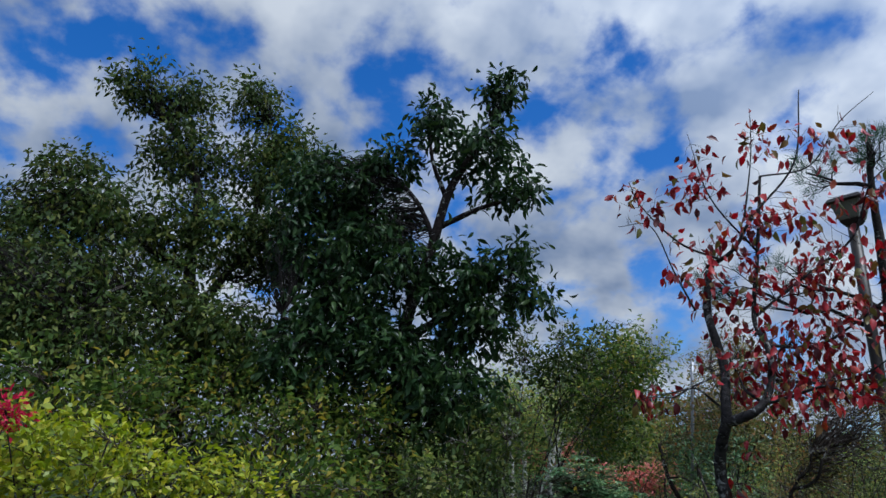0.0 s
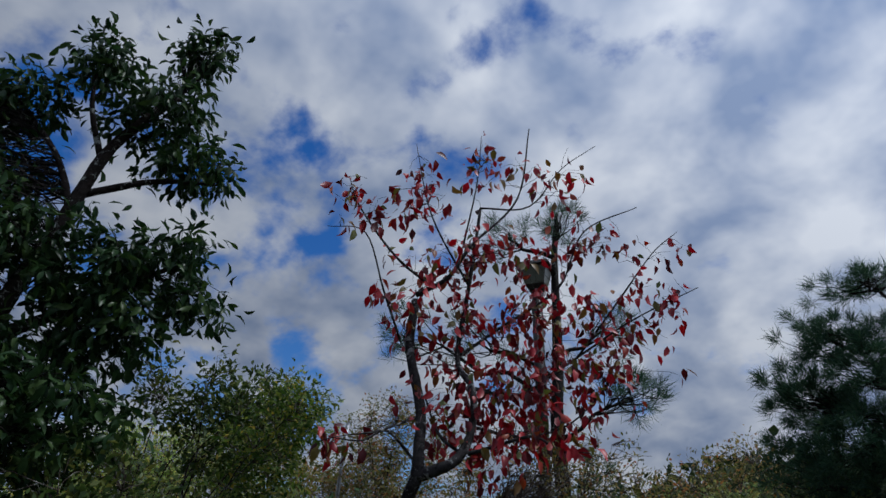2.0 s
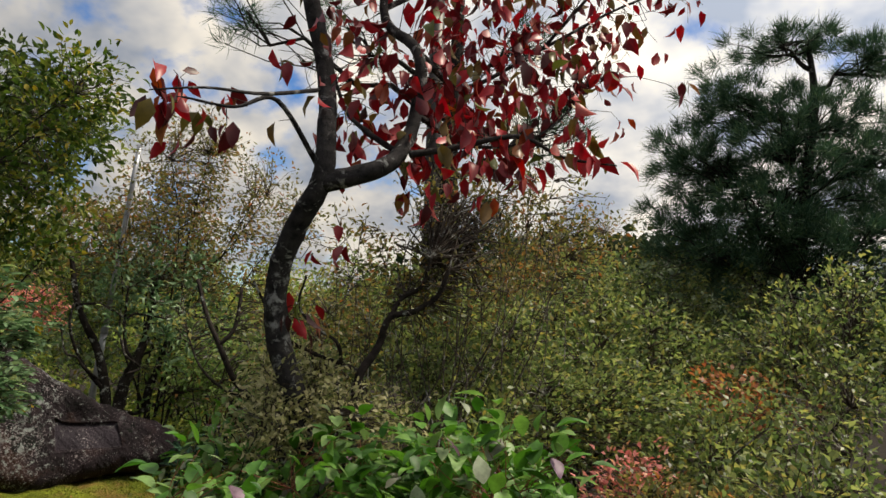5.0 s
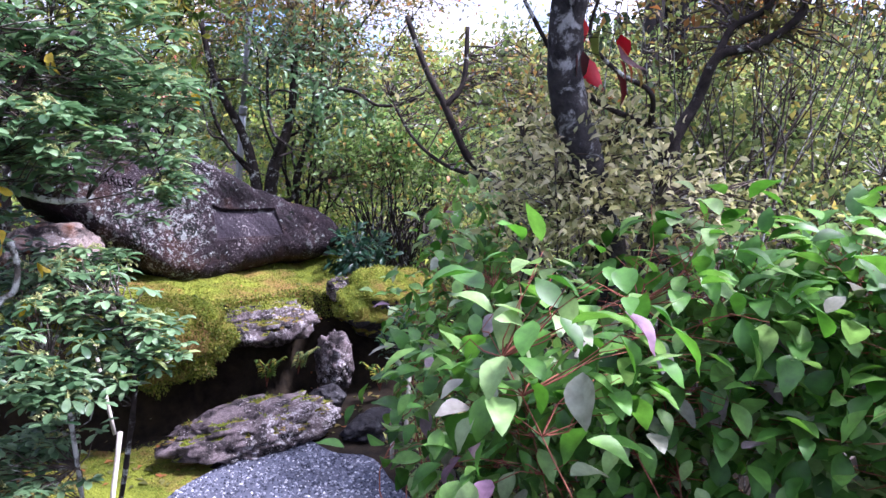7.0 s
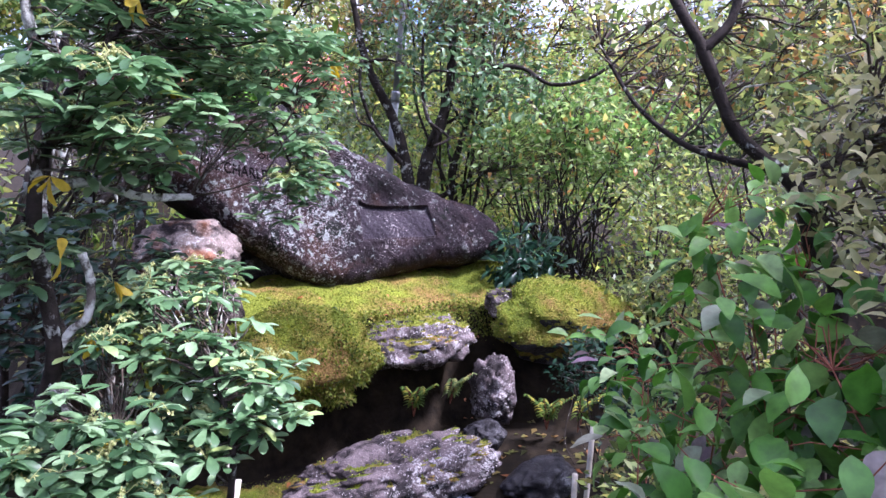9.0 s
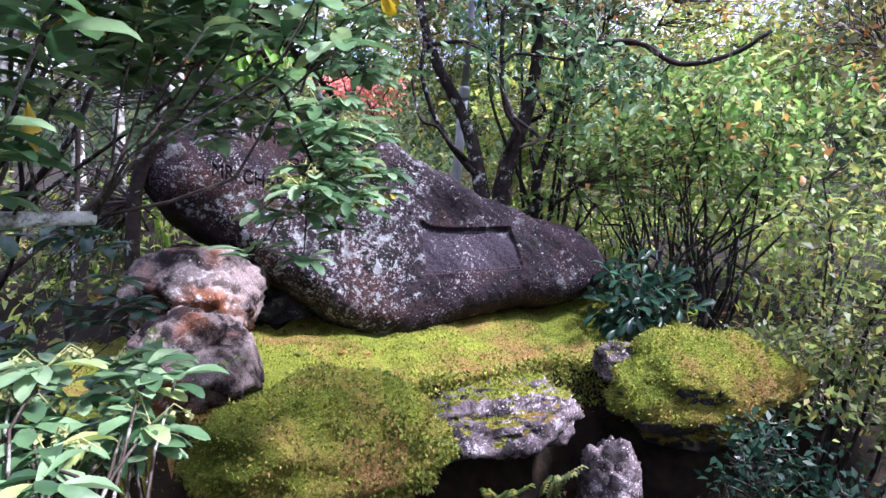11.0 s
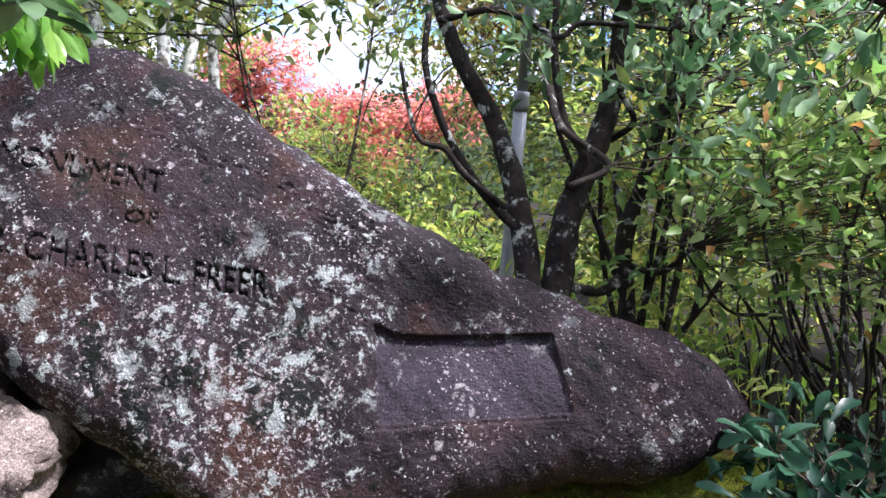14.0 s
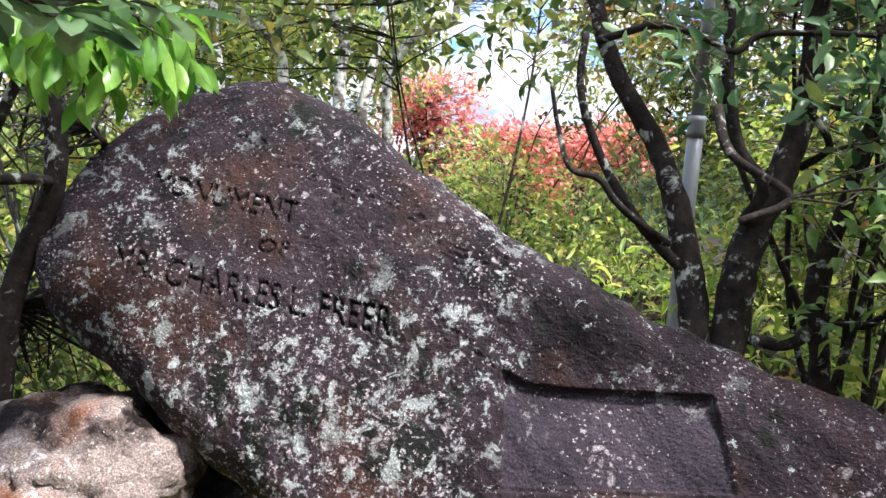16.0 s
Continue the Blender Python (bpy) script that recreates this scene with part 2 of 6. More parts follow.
MONUMENT = stone_material("weathered_dark_stone", (0.006, 0.004, 0.0055), (0.030, 0.020, 0.026), ((0.27, 0.24, 0.25), (0.085, 0.068, 0.078), (0.25, 0.275, 0.27)), 0.7, 0.38, (0.048, 0.021, 0.013), ((-2.98, 4.75, 0.88), 0.52))
TABLET = stone_material("smoothed_tablet_stone", (0.017, 0.013, 0.019), (0.036, 0.028, 0.038), ((0.22, 0.20, 0.21), (0.12, 0.10, 0.11), (0.2, 0.2, 0.2)), 0.65, 0.40)
LETTERING = plain_material("black_letter_cut", (0.003, 0.003, 0.003), (0.009, 0.008, 0.008), 60, 0.9)
ROCK = stone_material("grey_rock", (0.022, 0.018, 0.019), (0.15, 0.12, 0.125), ((0.44, 0.41, 0.42), (0.28, 0.25, 0.26), (0.46, 0.44, 0.44)), 0.7, 0.46, tone=9.0)
PALE_ROCK = stone_material("pale_boulder_rock", (0.014, 0.010, 0.010), (0.23, 0.185, 0.17), ((0.44, 0.42, 0.40), (0.30, 0.27, 0.25), (0.46, 0.44, 0.42)), 0.8, 0.30, (0.30, 0.11, 0.04), tone=7.0)
# for dark rocks, and the added rock that blackens the gap under the monument
DARK_ROCK = stone_material("dark_smooth_rock", (0.014, 0.013, 0.015), (0.05, 0.048, 0.055), ((0.16, 0.16, 0.175), (0.10, 0.10, 0.11), (0.17, 0.17, 0.17)), 0.45, 0.25)
MOSS = moss_material("moss", (0.085, 0.115, 0.014), (0.27, 0.31, 0.038), (0.26, 0.16, 0.055))
MOSS_BLADE = leaf_material("moss_blade", [(0.0, (0.05, 0.075, 0.010)), (0.55, (0.18, 0.22, 0.028)), (0.85, (0.31, 0.34, 0.05)), (1.0, (0.30, 0.20, 0.07))], 0.8, 0.3)
# garden soil, its colour taken near-black so the hollow reads as shaded
SOIL = plain_material("soil_darkened_for_hollow", (0.006, 0.005, 0.004), (0.026, 0.019, 0.012), 14, 0.95, 0, 1.0)
GRAVEL = leaf_material("blue_grey_gravel", [(0.0, (0.025, 0.03, 0.045)), (0.5, (0.10, 0.105, 0.14)), (0.9, (0.28, 0.29, 0.34)), (1.0, (0.5, 0.5, 0.52))], 0.8, 0.0, 0.12, 0.1)
BARK = bark_material("lichened_bark", (0.010, 0.008, 0.007), (0.042, 0.034, 0.030), amount=0.35)
DARK_BARK = bark_material("dark_bark", (0.010, 0.009, 0.009), (0.035, 0.030, 0.028), amount=0.15)
TRUNK_BARK = bark_material("rough_dark_bark", (0.012, 0.011, 0.012), (0.06, 0.055, 0.055), (0.30, 0.30, 0.30), 0.45)
PALE_BARK = bark_material("pale_lichen_bark", (0.05, 0.045, 0.04), (0.16, 0.14, 0.12), (0.55, 0.56, 0.52), 1.3)
TWIG = bark_material("twig_bark", (0.03, 0.022, 0.018), (0.10, 0.08, 0.065), (0.35, 0.35, 0.32), 0.6)
RED_STEM = plain_material("red_stem", (0.16, 0.05, 0.035), (0.30, 0.11, 0.07), 40)
STEEL = plain_material("galvanised_steel", (0.22, 0.23, 0.26), (0.34, 0.35, 0.38), 8, 0.45, 0.6, 0.1)
BROWN_METAL = plain_material("brown_painted_metal", (0.02, 0.016, 0.014), (0.04, 0.033, 0.03), 10, 0.5, 0.3, 0.1)
LAMP_GLASS = plain_material("frosted_lamp_glass", (0.09, 0.10, 0.07), (0.14, 0.15, 0.11), 10, 0.3)
WOOD = plain_material("weathered_wood", (0.32, 0.29, 0.25), (0.55, 0.51, 0.45), 30, 0.85)

L_OAK = leaf_material("dark_evergreen_leaf", [(0.0, (0.012, 0.028, 0.012)), (0.6, (0.028, 0.060, 0.020)), (1.0, (0.05, 0.085, 0.025))], 0.35, 0.25, shine=0.12)
L_FINE = leaf_material("olive_leaf", [(0.0, (0.024, 0.042, 0.014)), (0.7, (0.07, 0.11, 0.03)), (1.0, (0.16, 0.17, 0.045))], 0.45, 0.3, shine=0.12)
L_SHRUB = leaf_material("shrub_leaf", [(0.0, (0.04, 0.07, 0.02)), (0.4, (0.14, 0.20, 0.07)), (0.85, (0.31, 0.35, 0.12)), (1.0, (0.36, 0.30, 0.09))], 0.4, 0.5)
L_BROWN = leaf_material("bronze_leaf", [(0.0, (0.06, 0.065, 0.025)), (0.5, (0.18, 0.19, 0.06)), (0.85, (0.30, 0.21, 0.08)), (1.0, (0.32, 0.12, 0.05))], 0.4, 0.5)
L_YELLOW = leaf_material("yellow_green_leaf", [(0.0, (0.13, 0.21, 0.05)), (0.6, (0.34, 0.44, 0.13)), (0.9, (0.52, 0.50, 0.15)), (1.0, (0.46, 0.33, 0.10))], 0.4, 0.55)
L_RED = leaf_material("red_leaf", [(0.0, (0.05, 0.012, 0.014)), (0.3, (0.22, 0.018, 0.024)), (0.72, (0.50, 0.03, 0.04)), (0.86, (0.20, 0.10, 0.03)), (1.0, (0.10, 0.13, 0.03))], 0.4, 0.22)
L_SCARLET = leaf_material("scarlet_leaf", [(0.0, (0.50, 0.14, 0.13)), (0.7, (0.72, 0.30, 0.27)), (1.0, (0.68, 0.40, 0.20))], 0.5, 0.4)
L_CRIMSON = leaf_material("crimson_leaf", [(0.0, (0.40, 0.01, 0.05)), (1.0, (0.70, 0.03, 0.10))], 0.5, 0.4)
L_ORANGE = leaf_material("orange_leaf", [(0.0, (0.30, 0.10, 0.05)), (0.7, (0.50, 0.21, 0.10)), (1.0, (0.30, 0.26, 0.06))], 0.5, 0.4)
L_BUSH = leaf_material("broad_green_leaf", [(0.0, (0.03, 0.10, 0.015)), (0.40, (0.09, 0.24, 0.035)), (0.70, (0.15, 0.31, 0.06)), (0.90, (0.25, 0.38, 0.14)), (0.96, (0.32, 0.38, 0.24)), (1.0, (0.24, 0.13, 0.21))], 0.48, 0.35, 0.2, shine=0.4)
L_RHODO = leaf_material("whorled_evergreen_leaf", [(0.0, (0.035, 0.085, 0.035)), (0.5, (0.115, 0.215, 0.095)), (0.95, (0.25, 0.37, 0.20)), (1.0, (0.32, 0.40, 0.12))], 0.36, 0.3, shine=0.38)
L_GOLD = leaf_material("golden_leaf", [(0.0, (0.50, 0.34, 0.03)), (1.0, (0.66, 0.50, 0.07))], 0.5, 0.4)
L_NEAR = leaf_material("sunlit_green_leaf", [(0.0, (0.10, 0.26, 0.04)), (1.0, (0.26, 0.45, 0.09))], 0.3, 0.45)
L_PINE = leaf_material("pine_needle", [(0.0, (0.022, 0.055, 0.036)), (0.7, (0.06, 0.125, 0.07)), (1.0, (0.10, 0.16, 0.07))], 0.5, 0.2, shine=0.12)
L_DARK = leaf_material("deep_green_leaf", [(0.0, (0.010, 0.035, 0.022)), (1.0, (0.03, 0.085, 0.045))], 0.35, 0.2)
L_UNDER = leaf_material("mixed_green_leaf", [(0.0, (0.03, 0.06, 0.015)), (0.5, (0.09, 0.15, 0.03)), (0.85, (0.20, 0.24, 0.05)), (1.0, (0.36, 0.28, 0.05))], 0.5, 0.4, shine=0.15)
L_THIN = leaf_material("thin_green_leaf", [(0.0, (0.07, 0.15, 0.04)), (0.6, (0.22, 0.35, 0.10)), (0.92, (0.40, 0.48, 0.20)), (0.95, (0.40, 0.34, 0.10)), (1.0, (0.5, 0.24, 0.10))], 0.4, 0.5)
L_BUDS = leaf_material("pale_bud", [(0.0, (0.30, 0.34, 0.12)), (1.0, (0.52, 0.52, 0.24))], 0.6, 0.3)
L_MAPLE = leaf_material("yellow_maple_leaf", [(0.0, (0.12, 0.18, 0.02)), (0.6, (0.34, 0.40, 0.04)), (1.0, (0.52, 0.48, 0.06))], 0.45, 0.45)
L_PALE = leaf_material("pale_beige_leaf", [(0.0, (0.16, 0.17, 0.07)), (0.6, (0.42, 0.41, 0.20)), (1.0, (0.56, 0.51, 0.32))], 0.5, 0.5)
L_BAMBOO = leaf_material("bamboo_grass_leaf", [(0.0, (0.08, 0.15, 0.03)), (0.6, (0.27, 0.39, 0.08)), (1.0, (0.52, 0.51, 0.16))], 0.4, 0.5)
L_FAR = leaf_material("far_wood_leaf", [(0.0, (0.015, 0.028, 0.014)), (0.7, (0.035, 0.055, 0.02)), (1.0, (0.08, 0.08, 0.025))], 0.7, 0.2, shine=0.12)

# ---- builders ----
rng = np.random.default_rng(7)


class Buf:
    """Gathers points and faces, then makes one mesh object."""

    def __init__(self):
        self.v, self.f, self.n = [], [], 0

    def add(self, v, f):
        v = np.asarray(v, float).reshape(-1, 3)
        self.v.append(v)
        self.f += [np.asarray(a, int) + self.n for a in (f if isinstance(f, list) else [f])]
        self.n += len(v)

    def make(self, name, mat, parent=None, label="", smooth=True, origin=None):
        me = bpy.data.meshes.new(name)
        v = np.concatenate(self.v)
        at = np.array(origin if origin is not None else (0, 0, 0), float)
        v = v - at
        me.vertices.add(len(v))
        me.vertices.foreach_set("co", v.ravel())
        sizes = np.concatenate([np.full(len(a), a.shape[1]) for a in self.f])
        loops = np.concatenate([a.ravel() for a in self.f])
        me.loops.add(len(loops))
        me.loops.foreach_set("vertex_index", loops)
        me.polygons.add(len(sizes))
        me.polygons.foreach_set("loop_start", np.concatenate([[0], np.cumsum(sizes)[:-1]]))
        me.polygons.foreach_set("use_smooth", np.full(len(sizes), smooth))
        for one in (mat if isinstance(mat, list) else [mat]):
            me.materials.append(one)
        me.update(calc_edges=True)
        me.validate()
        ob = new(name, me)
        ob.location = at
        if parent:
            ob.parent = parent
            ob.location = at - np.array(parent.location)
        if label:
            ob["label"] = label
        return ob


def unit(a):
    a = np.asarray(a, float)
    return a / np.maximum(np.linalg.norm(a, axis=-1, keepdims=True), 1e-9)


def curve_through(points, steps=6):
    """A smooth line through the points (Catmull-Rom)."""
    p = np.asarray(points, float)
    if len(p) < 3:
        k = np.linspace(0, 1, steps + 1)[:, None]
        return p[0] * (1 - k) + p[-1] * k
    q = np.vstack([2 * p[0] - p[1], p, 2 * p[-1] - p[-2]])
    k = np.linspace(0, 1, steps, endpoint=False)[:, None]
    rows = [0.5 * (2 * b + (c - a) * k + (2 * a - 5 * b + 4 * c - d) * k**2 + (3 * b - a - 3 * c + d) * k**3) for a, b, c, d in zip(q, q[1:], q[2:], q[3:])]
    return np.vstack(rows + [p[-1:]])


def tube(buf, pts, r0, r1, sides=8, rough=0.0):
    p = np.asarray(pts, float)
    n = len(p)
    way = unit(np.gradient(p, axis=0))
    side = unit(np.cross(way, [0.31, 0.17, 0.93] if abs(way[0, 2]) < 0.9 else [1, 0.2, 0.1]))
    up = np.cross(side, way)
    r = np.linspace(r0, r1, n)
    ang = np.arange(sides) * 2 * math.pi / sides
    rr = r[:, None] * (1 + rough * rng.normal(0, 1, (n, sides)))
    v = p[:, None] + (np.cos(ang)[None, :, None] * side[:, None] + np.sin(ang)[None, :, None] * up[:, None]) * rr[..., None]
    i, j = np.meshgrid(np.arange(n - 1), np.arange(sides), indexing="ij")
    k = (j + 1) % sides
    quads = np.stack([i * sides + j, i * sides + k, (i + 1) * sides + k, (i + 1) * sides + j], -1).reshape(-1, 4)
    buf.add(v, [quads, np.arange(sides)[None, ::-1], ((n - 1) * sides + np.arange(sides))[None]])


SMALL = (np.array([(0, 0, 0), (-0.5, 0.45, 0.08), (0.5, 0.45, 0.08), (0, 1, -0.12)]), [np.array([(0, 2, 3, 1)])])
BROAD = (np.array([(0, 0, 0), (0, 0.32, 0), (-0.46, 0.34, 0.10), (0.46, 0.34, 0.10), (0, 0.68, -0.06), (-0.36, 0.68, 0.02), (0.36, 0.68, 0.02), (0, 1.0, -0.20)]),
         [np.array([(0, 1, 2), (0, 3, 1), (5, 4, 7), (4, 6, 7)]), np.array([(2, 1, 4, 5), (1, 3, 6, 4)])])
rows_of = [(0.10, 0.20, 0.03), (0.24, 0.39, 0.07), (0.40, 0.47, 0.10), (0.57, 0.44, 0.08), (0.73, 0.32, 0.04), (0.87, 0.16, -0.04)]
FINE = (np.array([(0, 0, 0)] + [q for y, w, z in rows_of for q in ((0, y, -0.07 * y * y), (-w, y, z - 0.07 * y * y), (w, y, z - 0.07 * y * y))] + [(0, 1.0, -0.13)]),
        [np.array([(0, 1, 2), (0, 3, 1), (17, 16, 19), (16, 18, 19)]), np.array([q for k in range(5) for q in ((3 * k + 2, 3 * k + 1, 3 * k + 4, 3 * k + 5), (3 * k + 1, 3 * k + 3, 3 * k + 6, 3 * k + 4))])])
blunt_rows = [(0.22, 0.16, 0.05), (0.50, 0.36, 0.08), (0.76, 0.47, 0.06), (0.93, 0.28, 0.0)]
WHORL = (np.array([(0, 0, 0)] + [q for y, w, z in blunt_rows for q in ((0, y, -0.10 * y * y), (-w, y, z - 0.10 * y * y), (w, y, z - 0.10 * y * y))] + [(0, 1.0, -0.14)]),
         [np.array([(0, 1, 2), (0, 3, 1), (11, 10, 13), (10, 12, 13)]), np.array([q for k in range(3) for q in ((3 * k + 2, 3 * k + 1, 3 * k + 4, 3 * k + 5), (3 * k + 1, 3 * k + 3, 3 * k + 6, 3 * k + 4))])])
LONG = (np.array([(0, 0, 0), (0, 0.45, 0.03), (-0.42, 0.42, 0.12), (0.42, 0.42, 0.12), (0, 0.78, -0.05), (-0.38, 0.75, 0.02), (0.38, 0.75, 0.02), (0, 1.0, -0.16)]), BROAD[1])


def leaves(buf, at, way, size, width=0.5, shape=SMALL, flat=0.6):
    """Leaves at the given places, growing along way; flat: how far their upper side turns to the sky."""
    at, way = np.asarray(at, float), unit(way)
    n = len(at)
    size = np.broadcast_to(size, (n,))
    up = unit(rng.normal(0, 1, (n, 3)) * (1 - flat) + np.array([0, 0, 1.0]) * flat)
    x = unit(np.cross(way, up) + 1e-6)
    z = np.cross(x, way)
    t, faces = shape
    bend = rng.uniform(0.5, 1.8, (n, 1))
    v = at[:, None] + size[:, None, None] * (t[None, :, :1] * width * x[:, None] + t[None, :, 1:2] * way[:, None] + (t[None, :, 2] * bend)[..., None] * z[:, None])
    k = len(t)
    buf.add(v.reshape(-1, 3), [(np.arange(n)[:, None, None] * k + f[None]).reshape(-1, f.shape[1]) for f in faces])


def ball(n, shell=0.0):
    """Points in a unit ball, thinned inside by shell."""
    p = unit(rng.normal(0, 1, (n, 3)))
    k = rng.uniform(0, 6.28, 3)
    lumps = 1 + 0.26 * np.sin(3.2 * p[:, :1] + k[0]) * np.cos(2.7 * p[:, 1:2] + k[1]) + 0.16 * np.sin(5.5 * p[:, 2:] + 4 * p[:, :1] + k[2])
    return p * lumps * (rng.uniform(shell**3, 1, (n, 1)) ** (1 / 3))


def wobbly(a, b, steps=5, sway=0.12, sag=0.0):
    a, b = np.asarray(a, float), np.asarray(b, float)
    k = np.linspace(0, 1, steps)[:, None]
    d = np.linalg.norm(b - a)
    off = rng.normal(0, sway * d, (steps, 3)) * np.sin(k * math.pi)
    return a * (1 - k) + b * k + off + np.array([0, 0, sag * d]) * np.sin(k * math.pi)


def twig_lines(a, b, sway, steps=4):
    """Many wobbly lines from a to b at once."""
    k = np.linspace(0, 1, steps)[None, :, None]
    d = np.linalg.norm(b - a, axis=1)[:, None, None]
    return a[:, None] * (1 - k) + b[:, None] * k + (rng.normal(0, sway, (len(a), steps, 3)) + np.array([0, 0, 0.05])) * d * np.sin(k * math.pi)


def many_tubes(buf, lines, r0, r1):
    """Three-sided tubes along many lines at once."""
    n, k, _ = lines.shape
    way = unit(np.gradient(lines, axis=1))
    side = unit(np.cross(way, [0.31, 0.47, 0.83]))
    up = np.cross(side, way)
    r = np.asarray(r0)[:, None] * (1 - np.linspace(0, 1, k)) + r1 * np.linspace(0, 1, k)
    ang = np.arange(3) * 2 * math.pi / 3
    v = lines[:, :, None] + (np.cos(ang)[:, None] * side[:, :, None] + np.sin(ang)[:, None] * up[:, :, None]) * r[:, :, None, None]
    quads = np.array([(i * 3 + j, i * 3 + (j + 1) % 3, (i + 1) * 3 + (j + 1) % 3, (i + 1) * 3 + j) for i in range(k - 1) for j in range(3)])
    buf.add(v.reshape(-1, 3), (np.arange(n)[:, None, None] * 3 * k + quads[None]).reshape(-1, 4))


def empty(name, at, label, category, group="", kind=""):
    ob = new(name)
    ob.location = at
    return tagged(ob, label, category, group, kind)


def plant(name, at, label, category, limbs, blobs, leaf, leaf_size, per_clump, density, clump=0.13, width=0.5, shape=SMALL, bark=BARK, twig=TWIG, droop=0.0,
          flat=0.6, shell=0.35, group="", twig_r=0.004, outward=0.6, trunk_label=""):
    """A tree or shrub: limbs (points, first and last radius), and a crown of leaf clumps on twigs inside the blobs (centre, radii)."""
    root = empty(name, at, label, category, group)
    nodes = []
    for i, (pts, r0, r1) in enumerate(limbs):
        line = curve_through(pts)
        nodes.append(line[len(line) // 4 if i == 0 else 0:])
        b = Buf()
        tube(b, line, r0, r1, 10 if r0 > 0.02 else 6, 0.05)
        b.make("trunk" if i == 0 else "limb", bark, root, trunk_label if i == 0 else "")
    nodes = np.vstack(nodes)
    tw, cr = Buf(), Buf()
    for centre, radii in blobs:
        radii = np.broadcast_to(np.asarray(radii, float), (3,))
        whole = density * 0.35 * math.pi * np.prod(radii) ** (2 / 3) / (leaf_size**2 * width * 0.6)
        tips = np.asarray(centre) + ball(max(3, int(whole / per_clump)), shell) * radii
        d = np.linalg.norm(nodes[None] - tips[:, None], axis=2) + np.maximum(0, nodes[None, :, 2] - tips[:, None, 2]) * 0.6
        start = nodes[np.argmin(d, axis=1)]
        lines = twig_lines(start, tips, 0.09)
        many_tubes(tw, lines, twig_r * (0.6 + np.minimum(0.8, np.linalg.norm(tips - start, axis=1))), twig_r * 0.4)
        own = np.repeat(np.arange(len(tips)), np.maximum(1, rng.poisson(per_clump, len(tips))))
        n, tip, last = len(own), tips[own], lines[own, -2]
        back = np.linalg.norm(tip - last, axis=1, keepdims=True)
        last = tip - (tip - last) * np.minimum(1, 1.7 * clump / np.maximum(back, 1e-6))
        along = rng.uniform(0.0, 1.0, (n, 1)) ** 0.6
        seat = last * (1 - along) + tip * along + rng.normal(0, clump * 0.45, (n, 3))
        out = unit(unit(tip - last) * outward + unit(seat - tip) * 0.6 + rng.normal(0, 0.45, (n, 3)) + np.array([0, 0, -droop]))
        leaves(cr, seat, out, leaf_size * rng.uniform(0.65, 1.2, n), width, shape, flat)
    if tw.n:
        tagged(tw.make("twigwork", twig, root), kind="stuff")
    tagged(cr.make("crown", leaf, root), kind="stuff")
    return root


def shrub(name, at, label, blobs, leaf, leaf_size, per_clump, density, stems=7, stem_r=0.012, category="shrub", **kw):
    """A shrub whose stems fan out from its foot into its blobs."""
    at = np.asarray(at, float)
    limbs = []
    for i in range(stems):
        c, r = blobs[i % len(blobs)]
        tip = np.asarray(c) + ball(1)[0] * np.asarray(r) * 0.75
        foot = at + np.array([*rng.normal(0, 0.05, 2), -0.05])
        limbs.append((wobbly(foot, tip, 5, 0.05, 0.02), stem_r * rng.uniform(0.7, 1.3), stem_r * 0.3))
    return plant(name, at, label, category, limbs, blobs, leaf, leaf_size, per_clump, density, **kw)


# ---- the ground ----
STONE = np.array((-2.855, 4.982, 0))
ALONG, FRONT = np.array((0.675, 0.738, 0)), np.array((0.738, -0.675, 0))


def by_stone(a, b, z):
    """A place by the monument: a along its face, b in front of it."""
    return STONE + ALONG * a + FRONT * b + np.array((0, 0, z))


def smooth(x, a, b):
    k = np.clip((x - a) / (b - a), 0, 1)
    return k * k * (3 - 2 * k)


def ripple(x, y, s, seed=0.0):
    return (np.sin(x * s + seed) * np.cos(y * s * 1.13 + 2 * seed) + 0.5 * np.sin(x * s * 2.3 + y * s * 1.7 + seed) + 0.3 * np.cos(x * s * 4.1 - y * s * 3.7)) / 1.8


def ground_height(x, y):
    a = (x - STONE[0]) * ALONG[0] + (y - STONE[1]) * ALONG[1]
    b = (x - STONE[0]) * FRONT[0] + (y - STONE[1]) * FRONT[1]
    edge = 0.64 + 0.12 * smooth(-a, 0.0, 0.28) + 0.05 * np.sin(a * 8.0) + 0.22 * smooth(a, 0.8, 1.1)
    bank = smooth(-b, -edge, -edge + 0.11) * (0.63 + 0.09 * smooth(-b, -0.55, 0.0))
    bank = bank * smooth(a, -1.9, -1.2) * (1 - 0.65 * smooth(a, 1.2, 2.2))
    bank = bank + 0.028 * smooth(bank, 0.4, 0.6) * ripple(x, y, 11.0, 4.0)
    away = np.hypot(x + 1.0, y - 1.5)
    rise = 0.35 * smooth(away, 3.5, 9.0) * smooth(y, 1.0, 4.0)
    return -0.12 + bank + rise + 0.015 * ripple(x, y, 3.0) + 0.25 * ripple(x, y, 0.35, 1.0) * smooth(away, 4.0, 12.0)


